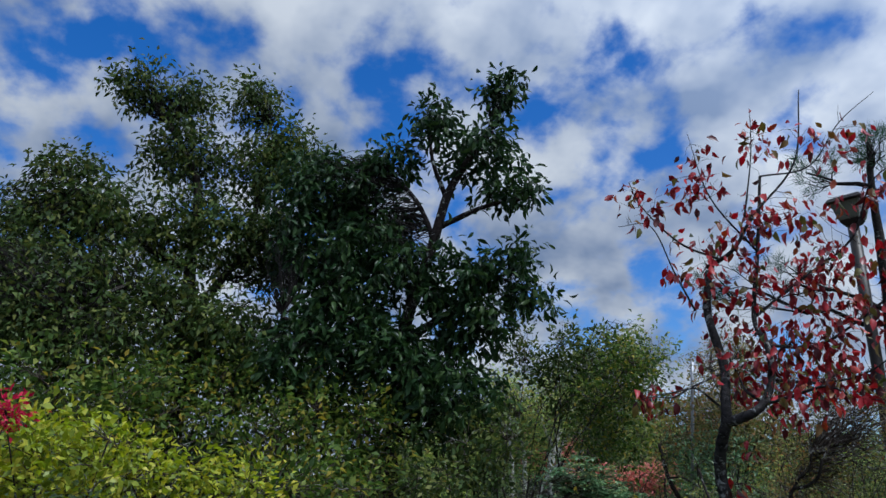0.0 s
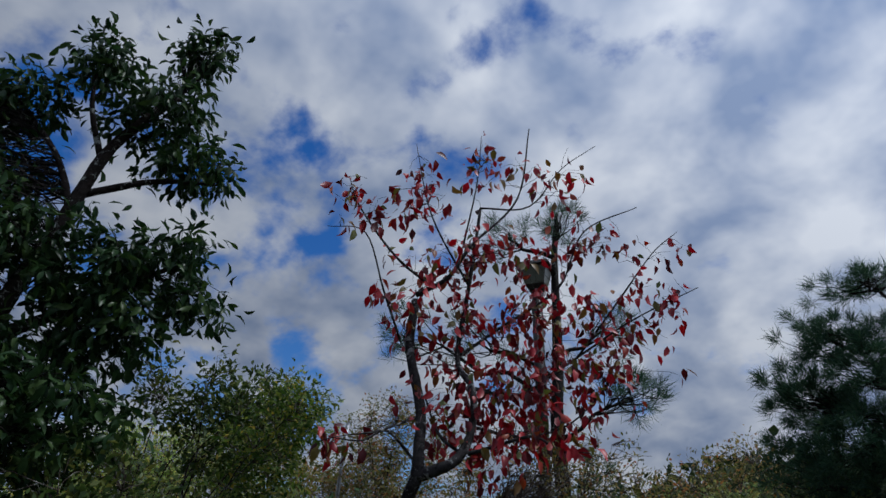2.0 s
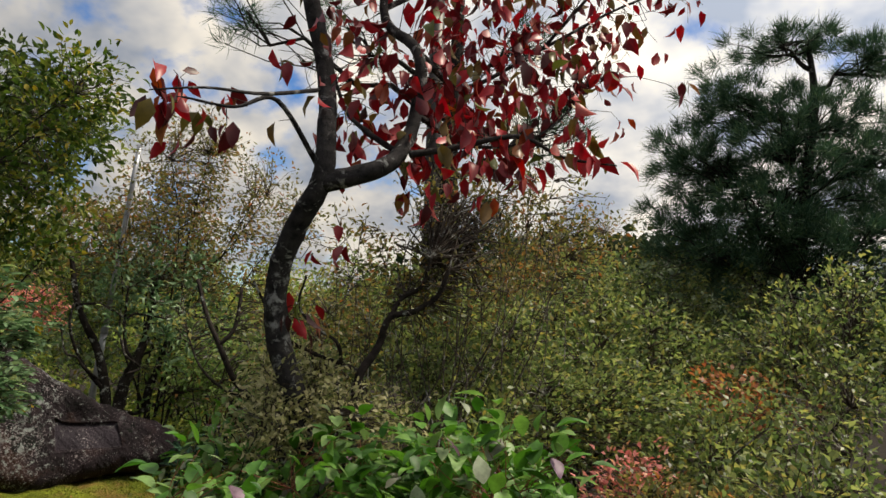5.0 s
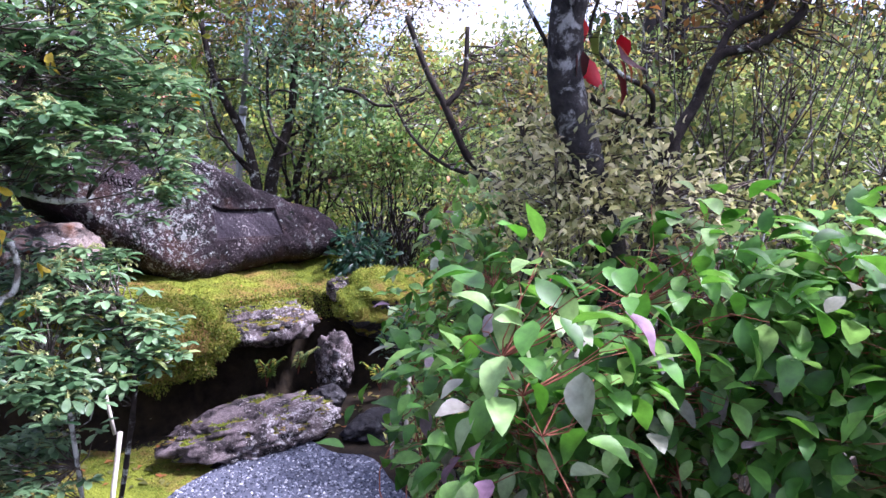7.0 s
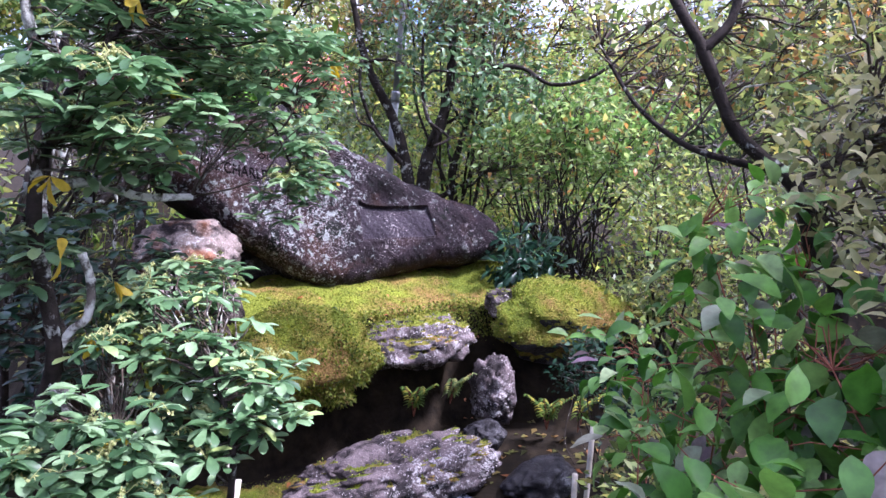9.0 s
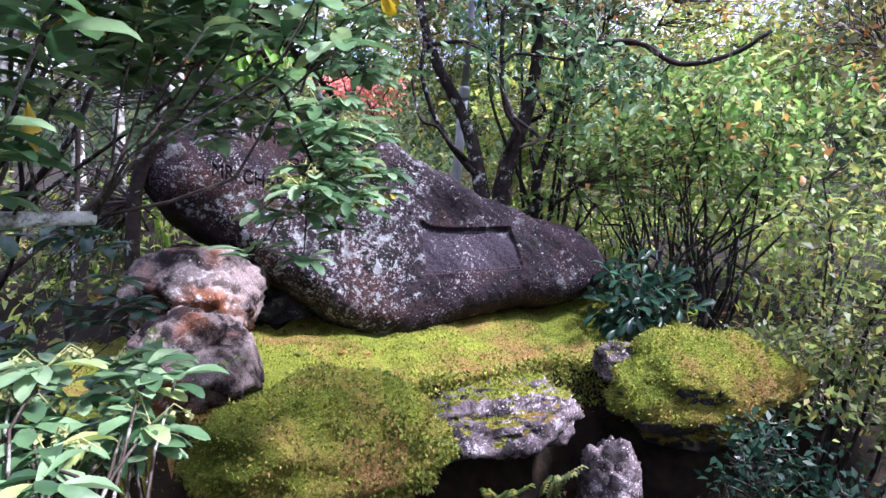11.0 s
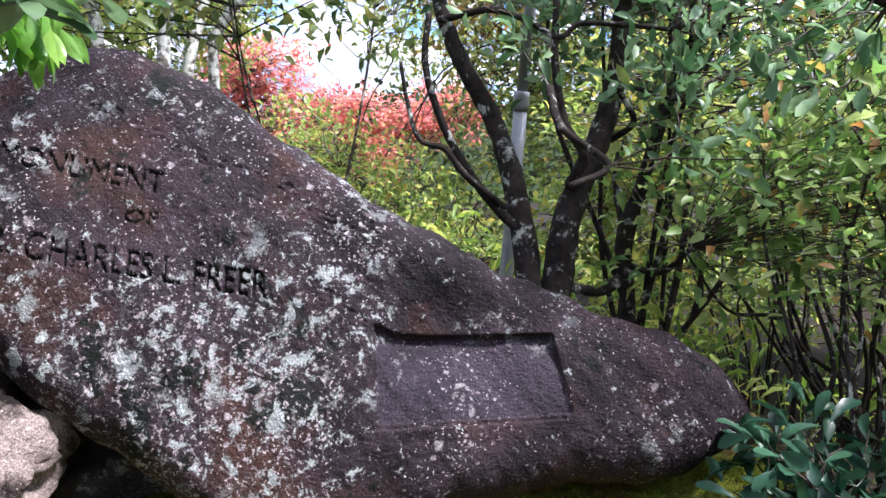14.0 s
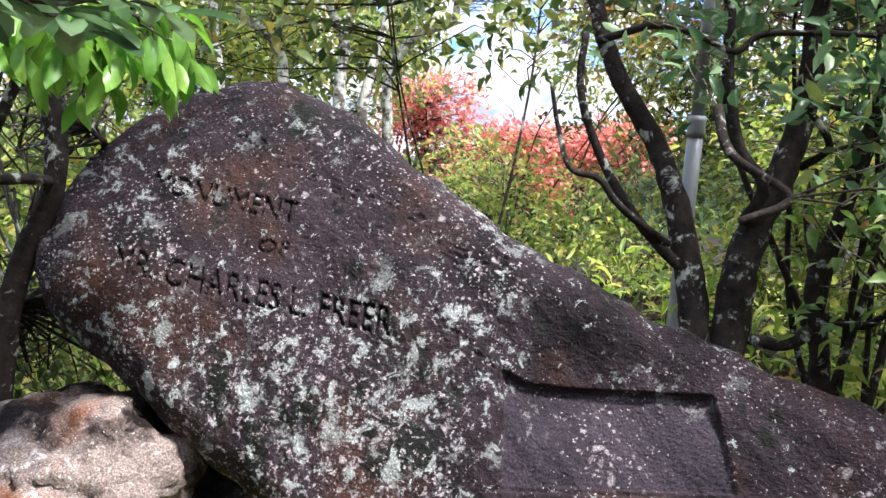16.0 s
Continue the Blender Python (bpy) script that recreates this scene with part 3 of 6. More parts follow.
def ground():
    near = np.concatenate([np.arange(-5.0, -0.6, 0.05), np.arange(-0.6, 4.01, 0.15)])
    far = np.array([6, 8, 11, 15, 20, 30, 50, 80, 130, 220, 400, 800, 1500.0])
    xs = np.concatenate([-far[::-1] - 1, near, far])
    ys = np.concatenate([-far[::-1], np.concatenate([np.arange(-4.0, 2.4, 0.15), np.arange(2.4, 6.2, 0.05), np.arange(6.2, 8.01, 0.15)]), far + 3.5])
    gx, gy = np.meshgrid(xs, ys, indexing="ij")
    v = np.stack([gx, gy, ground_height(gx, gy)], -1)
    nx, ny = gx.shape
    i, j = np.meshgrid(np.arange(nx - 1), np.arange(ny - 1), indexing="ij")
    q = np.stack([i * ny + j, (i + 1) * ny + j, (i + 1) * ny + j + 1, i * ny + j + 1], -1).reshape(-1, 4)
    b = Buf()
    b.add(v, q)
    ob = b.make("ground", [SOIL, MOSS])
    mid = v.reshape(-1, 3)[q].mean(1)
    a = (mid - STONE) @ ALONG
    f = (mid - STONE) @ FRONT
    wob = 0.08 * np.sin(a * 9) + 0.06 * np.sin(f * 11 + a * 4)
    # bank face below the lip stays near-black soil, painting in the hollow's shade
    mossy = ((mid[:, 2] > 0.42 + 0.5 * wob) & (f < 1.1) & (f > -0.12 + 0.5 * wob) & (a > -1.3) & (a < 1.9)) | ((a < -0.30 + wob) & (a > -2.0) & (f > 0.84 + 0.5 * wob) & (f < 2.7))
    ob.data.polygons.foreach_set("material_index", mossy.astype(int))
    tagged(ob, "dark soil and bright moss on the garden ground, soil blackened for the hollow's shade", "ground", kind="structure")


ground()

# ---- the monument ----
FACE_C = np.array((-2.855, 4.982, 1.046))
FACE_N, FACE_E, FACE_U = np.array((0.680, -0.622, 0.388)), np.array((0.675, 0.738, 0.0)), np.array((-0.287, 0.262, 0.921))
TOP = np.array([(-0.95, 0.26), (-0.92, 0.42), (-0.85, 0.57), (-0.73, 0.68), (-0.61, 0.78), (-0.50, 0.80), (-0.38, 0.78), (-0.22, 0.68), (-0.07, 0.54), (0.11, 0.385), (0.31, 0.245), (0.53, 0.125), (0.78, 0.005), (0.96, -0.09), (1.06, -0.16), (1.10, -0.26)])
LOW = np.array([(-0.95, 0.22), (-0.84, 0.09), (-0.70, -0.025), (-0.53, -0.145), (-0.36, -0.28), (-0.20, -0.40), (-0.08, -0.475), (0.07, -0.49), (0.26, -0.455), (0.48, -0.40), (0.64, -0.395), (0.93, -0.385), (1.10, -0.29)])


def lettering(words):
    """The triangles of words in the built-in font, laid out in the face's plane."""
    cu = bpy.data.curves.new("words", "FONT")
    cu.body = words
    ob = bpy.data.objects.new("words", cu)
    scene.collection.objects.link(ob)
    me = bpy.data.meshes.new_from_object(ob.evaluated_get(bpy.context.evaluated_depsgraph_get()))
    bpy.data.objects.remove(ob)
    me.calc_loop_triangles()
    co = np.array([v.co[:2] for v in me.vertices])
    tri = np.array([t.vertices[:] for t in me.loop_triangles])
    co = co - co.min(0)
    return co, tri


def carve(grid_s, grid_h, words, left, right, base_l, base_r, height, lean=0.0):
    """Where the letters of words are cut into the face: 1 inside, 0 outside."""
    co, tri = lettering(words)
    wide, tall = co.max(0)
    slope = (base_r - base_l) / (right - left)
    u = (grid_s - left) / (right - left)
    v = (grid_h - base_l - slope * (grid_s - left)) / height
    x, y = (u * wide - lean * v), v * tall
    inside = np.zeros(grid_s.shape, bool)
    near = np.argwhere((u > -0.05) & (u < 1.05) & (v > -0.05) & (v < 1.05))
    px, py = x[tuple(near.T)], y[tuple(near.T)]
    hit = np.zeros(len(near), bool)
    for a, b, c in co[tri]:
        box = np.flatnonzero((px >= min(a[0], b[0], c[0])) & (px <= max(a[0], b[0], c[0])) & (py >= min(a[1], b[1], c[1])) & (py <= max(a[1], b[1], c[1])))
        if len(box):
            qx, qy = px[box], py[box]
            s = [(q[0] - p[0]) * (qy - p[1]) - (q[1] - p[1]) * (qx - p[0]) for p, q in ((a, b), (b, c), (c, a))]
            hit[box] |= ((s[0] >= 0) & (s[1] >= 0) & (s[2] >= 0)) | ((s[0] <= 0) & (s[1] <= 0) & (s[2] <= 0))
    inside[tuple(near.T)] = hit
    return inside


def strokes(grid_s, grid_h, at, size, seed):
    """A worn, unreadable sign as a few plain cut bars."""
    r = random.Random(seed)
    got = np.zeros(grid_s.shape, bool)
    for _ in range(r.randint(3, 4)):
        cx, cy = at[0] + r.uniform(-0.3, 0.3) * size, at[1] + r.uniform(-0.35, 0.35) * size
        ang = r.choice((-0.45, 1.1, -0.4, -0.2))
        dx, dy = grid_s - cx, grid_h - cy
        along, across = dx * math.cos(ang) + dy * math.sin(ang), -dx * math.sin(ang) + dy * math.cos(ang)
        got |= (abs(along) < size * r.uniform(0.22, 0.42)) & (abs(across) < 0.0035)
    return got


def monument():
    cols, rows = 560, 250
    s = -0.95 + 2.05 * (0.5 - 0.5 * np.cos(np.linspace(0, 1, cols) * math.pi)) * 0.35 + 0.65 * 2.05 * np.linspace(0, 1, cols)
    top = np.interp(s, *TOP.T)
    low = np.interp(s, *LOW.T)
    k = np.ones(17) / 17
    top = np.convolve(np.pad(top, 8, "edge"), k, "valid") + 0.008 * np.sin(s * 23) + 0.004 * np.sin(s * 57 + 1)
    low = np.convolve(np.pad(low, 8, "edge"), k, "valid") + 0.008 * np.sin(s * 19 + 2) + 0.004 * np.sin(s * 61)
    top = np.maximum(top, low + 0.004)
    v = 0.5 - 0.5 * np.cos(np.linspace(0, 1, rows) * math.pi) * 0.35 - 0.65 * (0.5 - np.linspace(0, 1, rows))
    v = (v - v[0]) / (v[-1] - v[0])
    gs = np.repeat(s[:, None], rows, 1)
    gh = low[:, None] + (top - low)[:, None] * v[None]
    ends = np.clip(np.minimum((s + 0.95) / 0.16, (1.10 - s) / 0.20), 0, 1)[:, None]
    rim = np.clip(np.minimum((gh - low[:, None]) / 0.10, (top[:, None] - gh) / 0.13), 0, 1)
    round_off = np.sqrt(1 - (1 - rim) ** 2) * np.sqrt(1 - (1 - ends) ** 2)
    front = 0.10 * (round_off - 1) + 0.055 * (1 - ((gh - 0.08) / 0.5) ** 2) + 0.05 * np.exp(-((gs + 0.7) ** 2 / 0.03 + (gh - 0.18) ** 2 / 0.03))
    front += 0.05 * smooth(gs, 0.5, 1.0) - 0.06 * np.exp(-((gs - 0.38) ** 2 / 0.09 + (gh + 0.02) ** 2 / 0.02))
    front += 0.010 * ripple(gs, gh, 7.0) + 0.005 * ripple(gs, gh, 19.0, 2.0) + 0.0022 * ripple(gs, gh, 55.0, 1.0) + 0.0012 * rng.normal(0, 1, gs.shape) * 0.6
    # the sunk tablet, deepest along its upper edge
    lid = -0.022 - 0.034 * (gs - 0.20) + 0.026 * np.exp(-((gs - 0.165) / 0.04) ** 2)
    inside = smooth(gs, 0.165, 0.178) * (1 - smooth(gs, 0.592 + 0.02 * (-gh - 0.04) / 0.2, 0.604 + 0.02 * (-gh - 0.04) / 0.2)) * (1 - smooth(gh, lid - 0.012, lid)) * smooth(gh, -0.236, -0.228)
    depth = 0.010 + 0.014 * smooth(gh, -0.2, -0.02)
    line = 0.006 * (smooth(gh, -0.245, -0.24) - smooth(gh, -0.236, -0.231)) * (gs > 0.16) * (gs < 0.60)
    front = front - inside * depth - line
    cut = carve(gs, gh, "MONUMENT", -0.665, -0.305, 0.395, 0.312, 0.055, 0.10)
    cut |= carve(gs, gh, "OF", -0.382, -0.312, 0.243, 0.236, 0.032, 0.1)
    cut |= carve(gs, gh, "MR. CHARLES L. FREER", -0.685, -0.068, 0.175, 0.058, 0.062, 0.06)
    worn_signs = np.zeros(gs.shape, bool)
    for i in range(14):
        u = i / 13
        worn_signs |= strokes(gs, gh, (-0.47 + 0.64 * u, 0.547 - 0.33 * u + 0.02 * math.sin(i)), 0.035, i)
    for i in range(6):
        worn_signs |= strokes(gs, gh, (0.02 + 0.024 * i, 0.11 - 0.02 * i), 0.022, 50 + i)
    front = front - 0.010 * cut - 0.005 * worn_signs
    back = -0.42 * (0.25 + 0.75 * round_off) + 0.04 * ripple(gs, gh, 5.0, 3.0)
    back = np.where((rim <= 0) | (ends <= 0), front, back)

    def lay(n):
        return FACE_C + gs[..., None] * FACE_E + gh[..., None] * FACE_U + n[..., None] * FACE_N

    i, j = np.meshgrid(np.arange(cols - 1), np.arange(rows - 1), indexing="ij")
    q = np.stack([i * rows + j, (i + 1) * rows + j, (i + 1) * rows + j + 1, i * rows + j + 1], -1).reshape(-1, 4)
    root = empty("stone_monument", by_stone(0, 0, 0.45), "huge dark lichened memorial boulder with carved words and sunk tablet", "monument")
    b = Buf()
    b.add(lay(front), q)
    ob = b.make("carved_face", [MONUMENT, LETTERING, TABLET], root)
    # faces inside the letter cuts are near-black, the tablet has its own stone
    ob.data.polygons.foreach_set("material_index", np.where(cut[:-1, :-1], 1, np.where(inside[:-1, :-1] > 0.6, 2, 0)).ravel().astype(int))
    step = 6
    cs, rs = np.unique(np.r_[np.arange(0, cols, step), cols - 1]), np.unique(np.r_[np.arange(0, rows, step), rows - 1])
    vb = lay(back)[np.ix_(cs, rs)]
    nr = len(rs)
    i, j = np.meshgrid(np.arange(len(cs) - 1), np.arange(nr - 1), indexing="ij")
    qb = np.stack([i * nr + j, i * nr + j + 1, (i + 1) * nr + j + 1, (i + 1) * nr + j], -1).reshape(-1, 4)
    b = Buf()
    b.add(vb, qb)
    b.make("boulder_back", MONUMENT, root)


monument()


# ---- rocks ----
def rock(name, at, radii, turn, mat, label, category="rock", moss=None, flat_top=0.0, seed=0, parent=None, worn=1.0):
    """A rock: a ball pulled into facets and worn by noise; moss: height share over which it wears a moss coat."""
    bm = bmesh.new()
    bmesh.ops.create_icosphere(bm, subdivisions=5, radius=1.0)
    for vert in bm.verts:
        p = vert.co.copy()
        n = noise.fractal(p * 1.1 + Vector((seed * 3.1, seed, 2.0)), 1.0, 2.0, 4)
        ridge = noise.noise(p * 3.1 + Vector((seed, 5.0, seed)))
        fine = noise.noise(p * 9.0 + Vector((seed, 1.0, seed)))
        cut = abs(noise.noise(p * 1.7 + Vector((seed * 2.0, 3.0, seed))))
        p *= 1 + 0.20 * n + 0.10 * ridge + 0.055 * worn * fine - 0.24 * cut + worn * (0.035 * noise.noise(p * 19) - 0.03 * abs(noise.noise(p * 12)) - 0.11 * max(0.0, 0.12 - abs(noise.noise(p * 2.6 + Vector((seed, 0.0, 4.0))))) / 0.12)
        for k in range(5):
            axis = Vector((math.sin(seed * 5 + k * 2.1), math.cos(seed * 3 + k * 1.7), math.sin(k * 2.9 + seed) * 0.7)).normalized()
            over = p.dot(axis) - 0.80
            if over > 0:
                p -= axis * over * 0.8
        top = 1 - flat_top
        if p.z > top:
            p.z = top + (p.z - top) * 0.25
        vert.co = p
    bm.normal_update()
    m = pose(*at, 0, 0, turn)
    me = bpy.data.meshes.new(name)
    for f in bm.faces:
        f.smooth = True
        if moss is not None and f.normal.z + 0.4 * noise.noise(f.calc_center_median() * 4) > moss:
            f.material_index = 1
    for vert in bm.verts:
        vert.co = Vector((vert.co.x * radii[0], vert.co.y * radii[1], vert.co.z * radii[2]))
    coated = [f for f in bm.faces if f.material_index == 1]
    seat = np.array([f.calc_center_median()[:] for f in coated]).reshape(-1, 3)
    out_of = np.array([f.normal[:] for f in coated]).reshape(-1, 3)
    share = np.array([f.calc_area() for f in coated])
    bm.to_mesh(me)
    bm.free()
    me.materials.append(mat)
    me.materials.append(MOSS)
    ob = new(name, me)
    ob.matrix_world = m
    if len(seat) > 20:
        pick = rng.choice(len(seat), int(share.sum() * 20000), p=share / share.sum())
        b = Buf()
        leaves(b, seat[pick] + rng.normal(0, 0.006, (len(pick), 3)) - out_of[pick] * 0.004, out_of[pick] * 0.7 + rng.normal(0, 0.5, (len(pick), 3)), rng.uniform(0.007, 0.017, len(pick)), 0.45, SMALL, 0.3)
        coat = tagged(b.make("moss_coat", MOSS_BLADE, label="short green moss"), kind="stuff")
        coat.parent = ob
    return tagged(ob, label, category)


ALONG_DEG = 47.5
rock("step_rock", by_stone(-0.03, 1.19, -0.03), (0.52, 0.22, 0.15), ALONG_DEG, ROCK, "long low grey lichen rock with mossy corners beside the gravel", moss=0.98, flat_top=0.1, worn=1.7, seed=12)
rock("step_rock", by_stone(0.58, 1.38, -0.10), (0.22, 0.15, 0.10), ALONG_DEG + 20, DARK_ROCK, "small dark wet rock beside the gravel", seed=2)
rock("ledge_rock", by_stone(0.25, 0.60, 0.38), (0.40, 0.27, 0.15), ALONG_DEG, ROCK, "grey ledge rock roofed with moss over a dark hollow", moss=0.72, flat_top=0.25, worn=1.5, seed=3)
rock("hollow_rock", by_stone(0.62, 0.86, 0.14), (0.14, 0.12, 0.20), 20, ROCK, "upright grey lichen rock in the dark hollow", worn=1.5, seed=4)
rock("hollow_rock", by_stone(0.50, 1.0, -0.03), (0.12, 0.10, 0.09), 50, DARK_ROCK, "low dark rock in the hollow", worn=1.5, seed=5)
rock("moss_top_rock", by_stone(0.80, 0.62, 0.53), (0.105, 0.085, 0.09), 30, ROCK, "small grey rock sitting in the moss", moss=0.9, seed=7)
rock("mossy_boulder", by_stone(1.10, 0.76, 0.44), (0.42, 0.25, 0.24), ALONG_DEG - 12, DARK_ROCK, "dark boulder thickly coated with green moss", "boulder", moss=-0.30, worn=0.3, seed=8)
rock("pale_boulder", (-3.35, 4.39, 0.79), (0.30, 0.27, 0.20), 30, PALE_ROCK, "pale pinkish boulder with rusty stains leaning under the monument", "boulder", flat_top=0.1, worn=1.3, seed=9)
rock("pale_boulder", (-3.09, 4.14, 0.61), (0.28, 0.24, 0.20), -10, PALE_ROCK, "pale lichen boulder half hidden by leaves", "boulder", worn=1.3, seed=10)
rock("mossy_boulder", by_stone(-0.40, 0.78, 0.40), (0.44, 0.30, 0.24), ALONG_DEG, DARK_ROCK, "rounded boulder under shaggy hanging moss", "boulder", moss=-0.75, worn=0.3, seed=11)

# invented rock: its dark colour stands in for deep shade beneath the monument
rock("gap_shade_rock", by_stone(-0.50, -0.30, 0.62), (0.50, 0.22, 0.26), ALONG_DEG, DARK_ROCK, "added dark rock standing in for the black shade beneath the monument", worn=1.2, seed=15)


def gravel_bed():
    """The gravel: a bed sheet with loose pebbles on it."""
    outline = []
    for i in range(64):
        a = i / 64 * 2 * math.pi
        r = 1 + 0.10 * math.sin(3 * a + 1) + 0.05 * math.sin(7 * a)
        outline.append((0.55 * r * math.cos(a), 0.95 * r * math.sin(a)))
    c = np.array((-1.58, 3.30))
    b = Buf()
    pts = np.array([(c[0] + x * k, c[1] + y * k) for k in (0.0, 0.5, 0.8, 1.0) for x, y in outline])
    h = ground_height(pts[:, 0], pts[:, 1]) + 0.012
    q = [(k * 64 + i, k * 64 + (i + 1) % 64, (k + 1) * 64 + (i + 1) % 64, (k + 1) * 64 + i) for k in range(3) for i in range(64)]
    b.add(np.c_[pts, h], np.array(q))
    n = 9000
    a, k = rng.uniform(0, 2 * math.pi, n), np.sqrt(rng.uniform(0, 1, n)) * 0.99
    r = 1 + 0.10 * np.sin(3 * a + 1) + 0.05 * np.sin(7 * a)
    x, y = c[0] + 0.55 * r * k * np.cos(a), c[1] + 0.95 * r * k * np.sin(a)
    z = ground_height(x, y) + 0.013
    shape = np.array([(1, 0, 0), (0, 1, 0), (-1, 0, 0), (0, -1, 0), (0, 0, 0.8), (0, 0, -0.8)])
    tri = np.array([(0, 1, 4), (1, 2, 4), (2, 3, 4), (3, 0, 4)])
    size = rng.uniform(0.004, 0.010, (n, 1, 1)) * rng.uniform(0.7, 1.3, (n, 6, 3))
    t = rng.uniform(0, 6.28, n)
    sx = shape[None, :, 0] * np.cos(t)[:, None] - shape[None, :, 1] * np.sin(t)[:, None]
    sy = shape[None, :, 0] * np.sin(t)[:, None] + shape[None, :, 1] * np.cos(t)[:, None]
    v = np.stack([sx, sy, np.broadcast_to(shape[None, :, 2], sx.shape)], -1) * size + np.stack([x, y, z], -1)[:, None]
    b.add(v.reshape(-1, 3), (np.arange(n)[:, None, None] * 6 + tri[None]).reshape(-1, 3))
    ob = b.make("gravel", GRAVEL, smooth=False)
    tagged(ob, "blue-grey loose gravel bed at the foot of the rocks", "gravel", kind="stuff")


gravel_bed()


def moss_carpet():
    """Short moss blades over the mossy bank."""
    n = 60000
    a, f = rng.uniform(-1.2, 1.5, n), rng.uniform(-0.1, 0.75, n)
    m = n // 3
    a[:m], f[:m] = rng.uniform(-1.8, -0.1, m), rng.uniform(0.6, 2.6, m)
    p = STONE + a[:, None] * ALONG + f[:, None] * FRONT
    p[:, 2] = ground_height(p[:, 0], p[:, 1]) - 0.002
    inside = ((p[:, 2] > 0.25) & (f > -0.1)) | ((a < -0.32) & (f > 0.86))
    p = p[inside]
    keep = ripple(p[:, 0], p[:, 1], 5.0, 2.0) + 0.6 * ripple(p[:, 0], p[:, 1], 13.0, 1.0) > rng.uniform(-0.7, 0.3, len(p))
    p = p[keep]
    b = Buf()
    leaves(b, p, rng.normal(0, 0.55, (len(p), 3)) + np.array([0, 0, 0.8]), rng.uniform(0.006, 0.014, len(p)), 0.45, SMALL, 0.3)
    ob = b.make("moss_carpet", MOSS_BLADE)
    tagged(ob, "bright yellow-green moss on the bank", "moss", kind="stuff")


moss_carpet()


# ---- posts and poles ----
def straight(name, a, b, r, mat, root=None, label="", sides=16):
    bf = Buf()
    tube(bf, np.linspace(a, b, 5), r, r, sides)
    return bf.make(name, mat, root, label)


def lamp_post():
    x, y = -0.06, 4.60
    base = ground_height(np.array(x), np.array(y))
    root = empty("lamp_post", (x, y, base), "dark brown garden lamp post with a square hooded lantern among branches", "lamp post")
    straight("pole", (x, y, base - 0.05), (x, y, 4.20), 0.05, BROWN_METAL, root)
    for part_name, z0, z1, h0, h1, mat in (("lantern_base", 4.14, 4.19, 0.06, 0.09, BROWN_METAL), ("lantern_glass", 4.19, 4.36, 0.09, 0.13, LAMP_GLASS), ("lantern_hood", 4.36, 4.41, 0.17, 0.14, BROWN_METAL)):
        bm = bmesh.new()
        bmesh.ops.create_cube(bm, size=1.0)
        for vert in bm.verts:
            h = h1 if vert.co.z > 0 else h0
            vert.co = Vector((math.copysign(h, vert.co.x), math.copysign(h, vert.co.y), (z1 if vert.co.z > 0 else z0) - base))
        bmesh.ops.bevel(bm, geom=bm.edges[:], offset=0.008, segments=2, affect="EDGES")
        me = bpy.data.meshes.new(part_name)
        bm.to_mesh(me)
        bm.free()
        me.materials.append(mat)
        ob = new(part_name, me)
        ob.parent = root


lamp_post()


def steel_pole():
    a, b = np.array((-3.26, 6.52, 0.95)), np.array((-3.17, 6.57, 2.29))
    d = (b - a) / np.linalg.norm(b - a)
    foot = a - d * 0.75
    root = empty("steel_pole", foot, "galvanised steel pole leaning slightly behind the monument", "pole")
    straight("lower_pole", foot, a + d * 0.80, 0.030, STEEL, root)
    straight("upper_pole", a + d * 0.80, a + d * 2.6, 0.024, STEEL, root)
    straight("sleeve", a + d * 0.74, a + d * 0.82, 0.034, STEEL, root)


steel_pole()


def stake(top, foot, r=0.008):
    root = empty("wooden_stake", foot, "thin weathered wooden stake stuck in the ground", "stake", "stakes by the gravel")
    straight("stick", foot, top, r, WOOD, root, sides=7)


stake((-2.36, 3.40, 0.61), (-2.25, 3.36, 0.24))
stake((-2.26, 3.41, 0.23), (-2.21, 3.26, -0.04), 0.011)
stake((-1.175, 4.177, 0.336), (-1.19, 4.15, -0.15), 0.011)
stake((-1.17, 3.82, 0.29), (-1.17, 3.82, 0.04), 0.010)


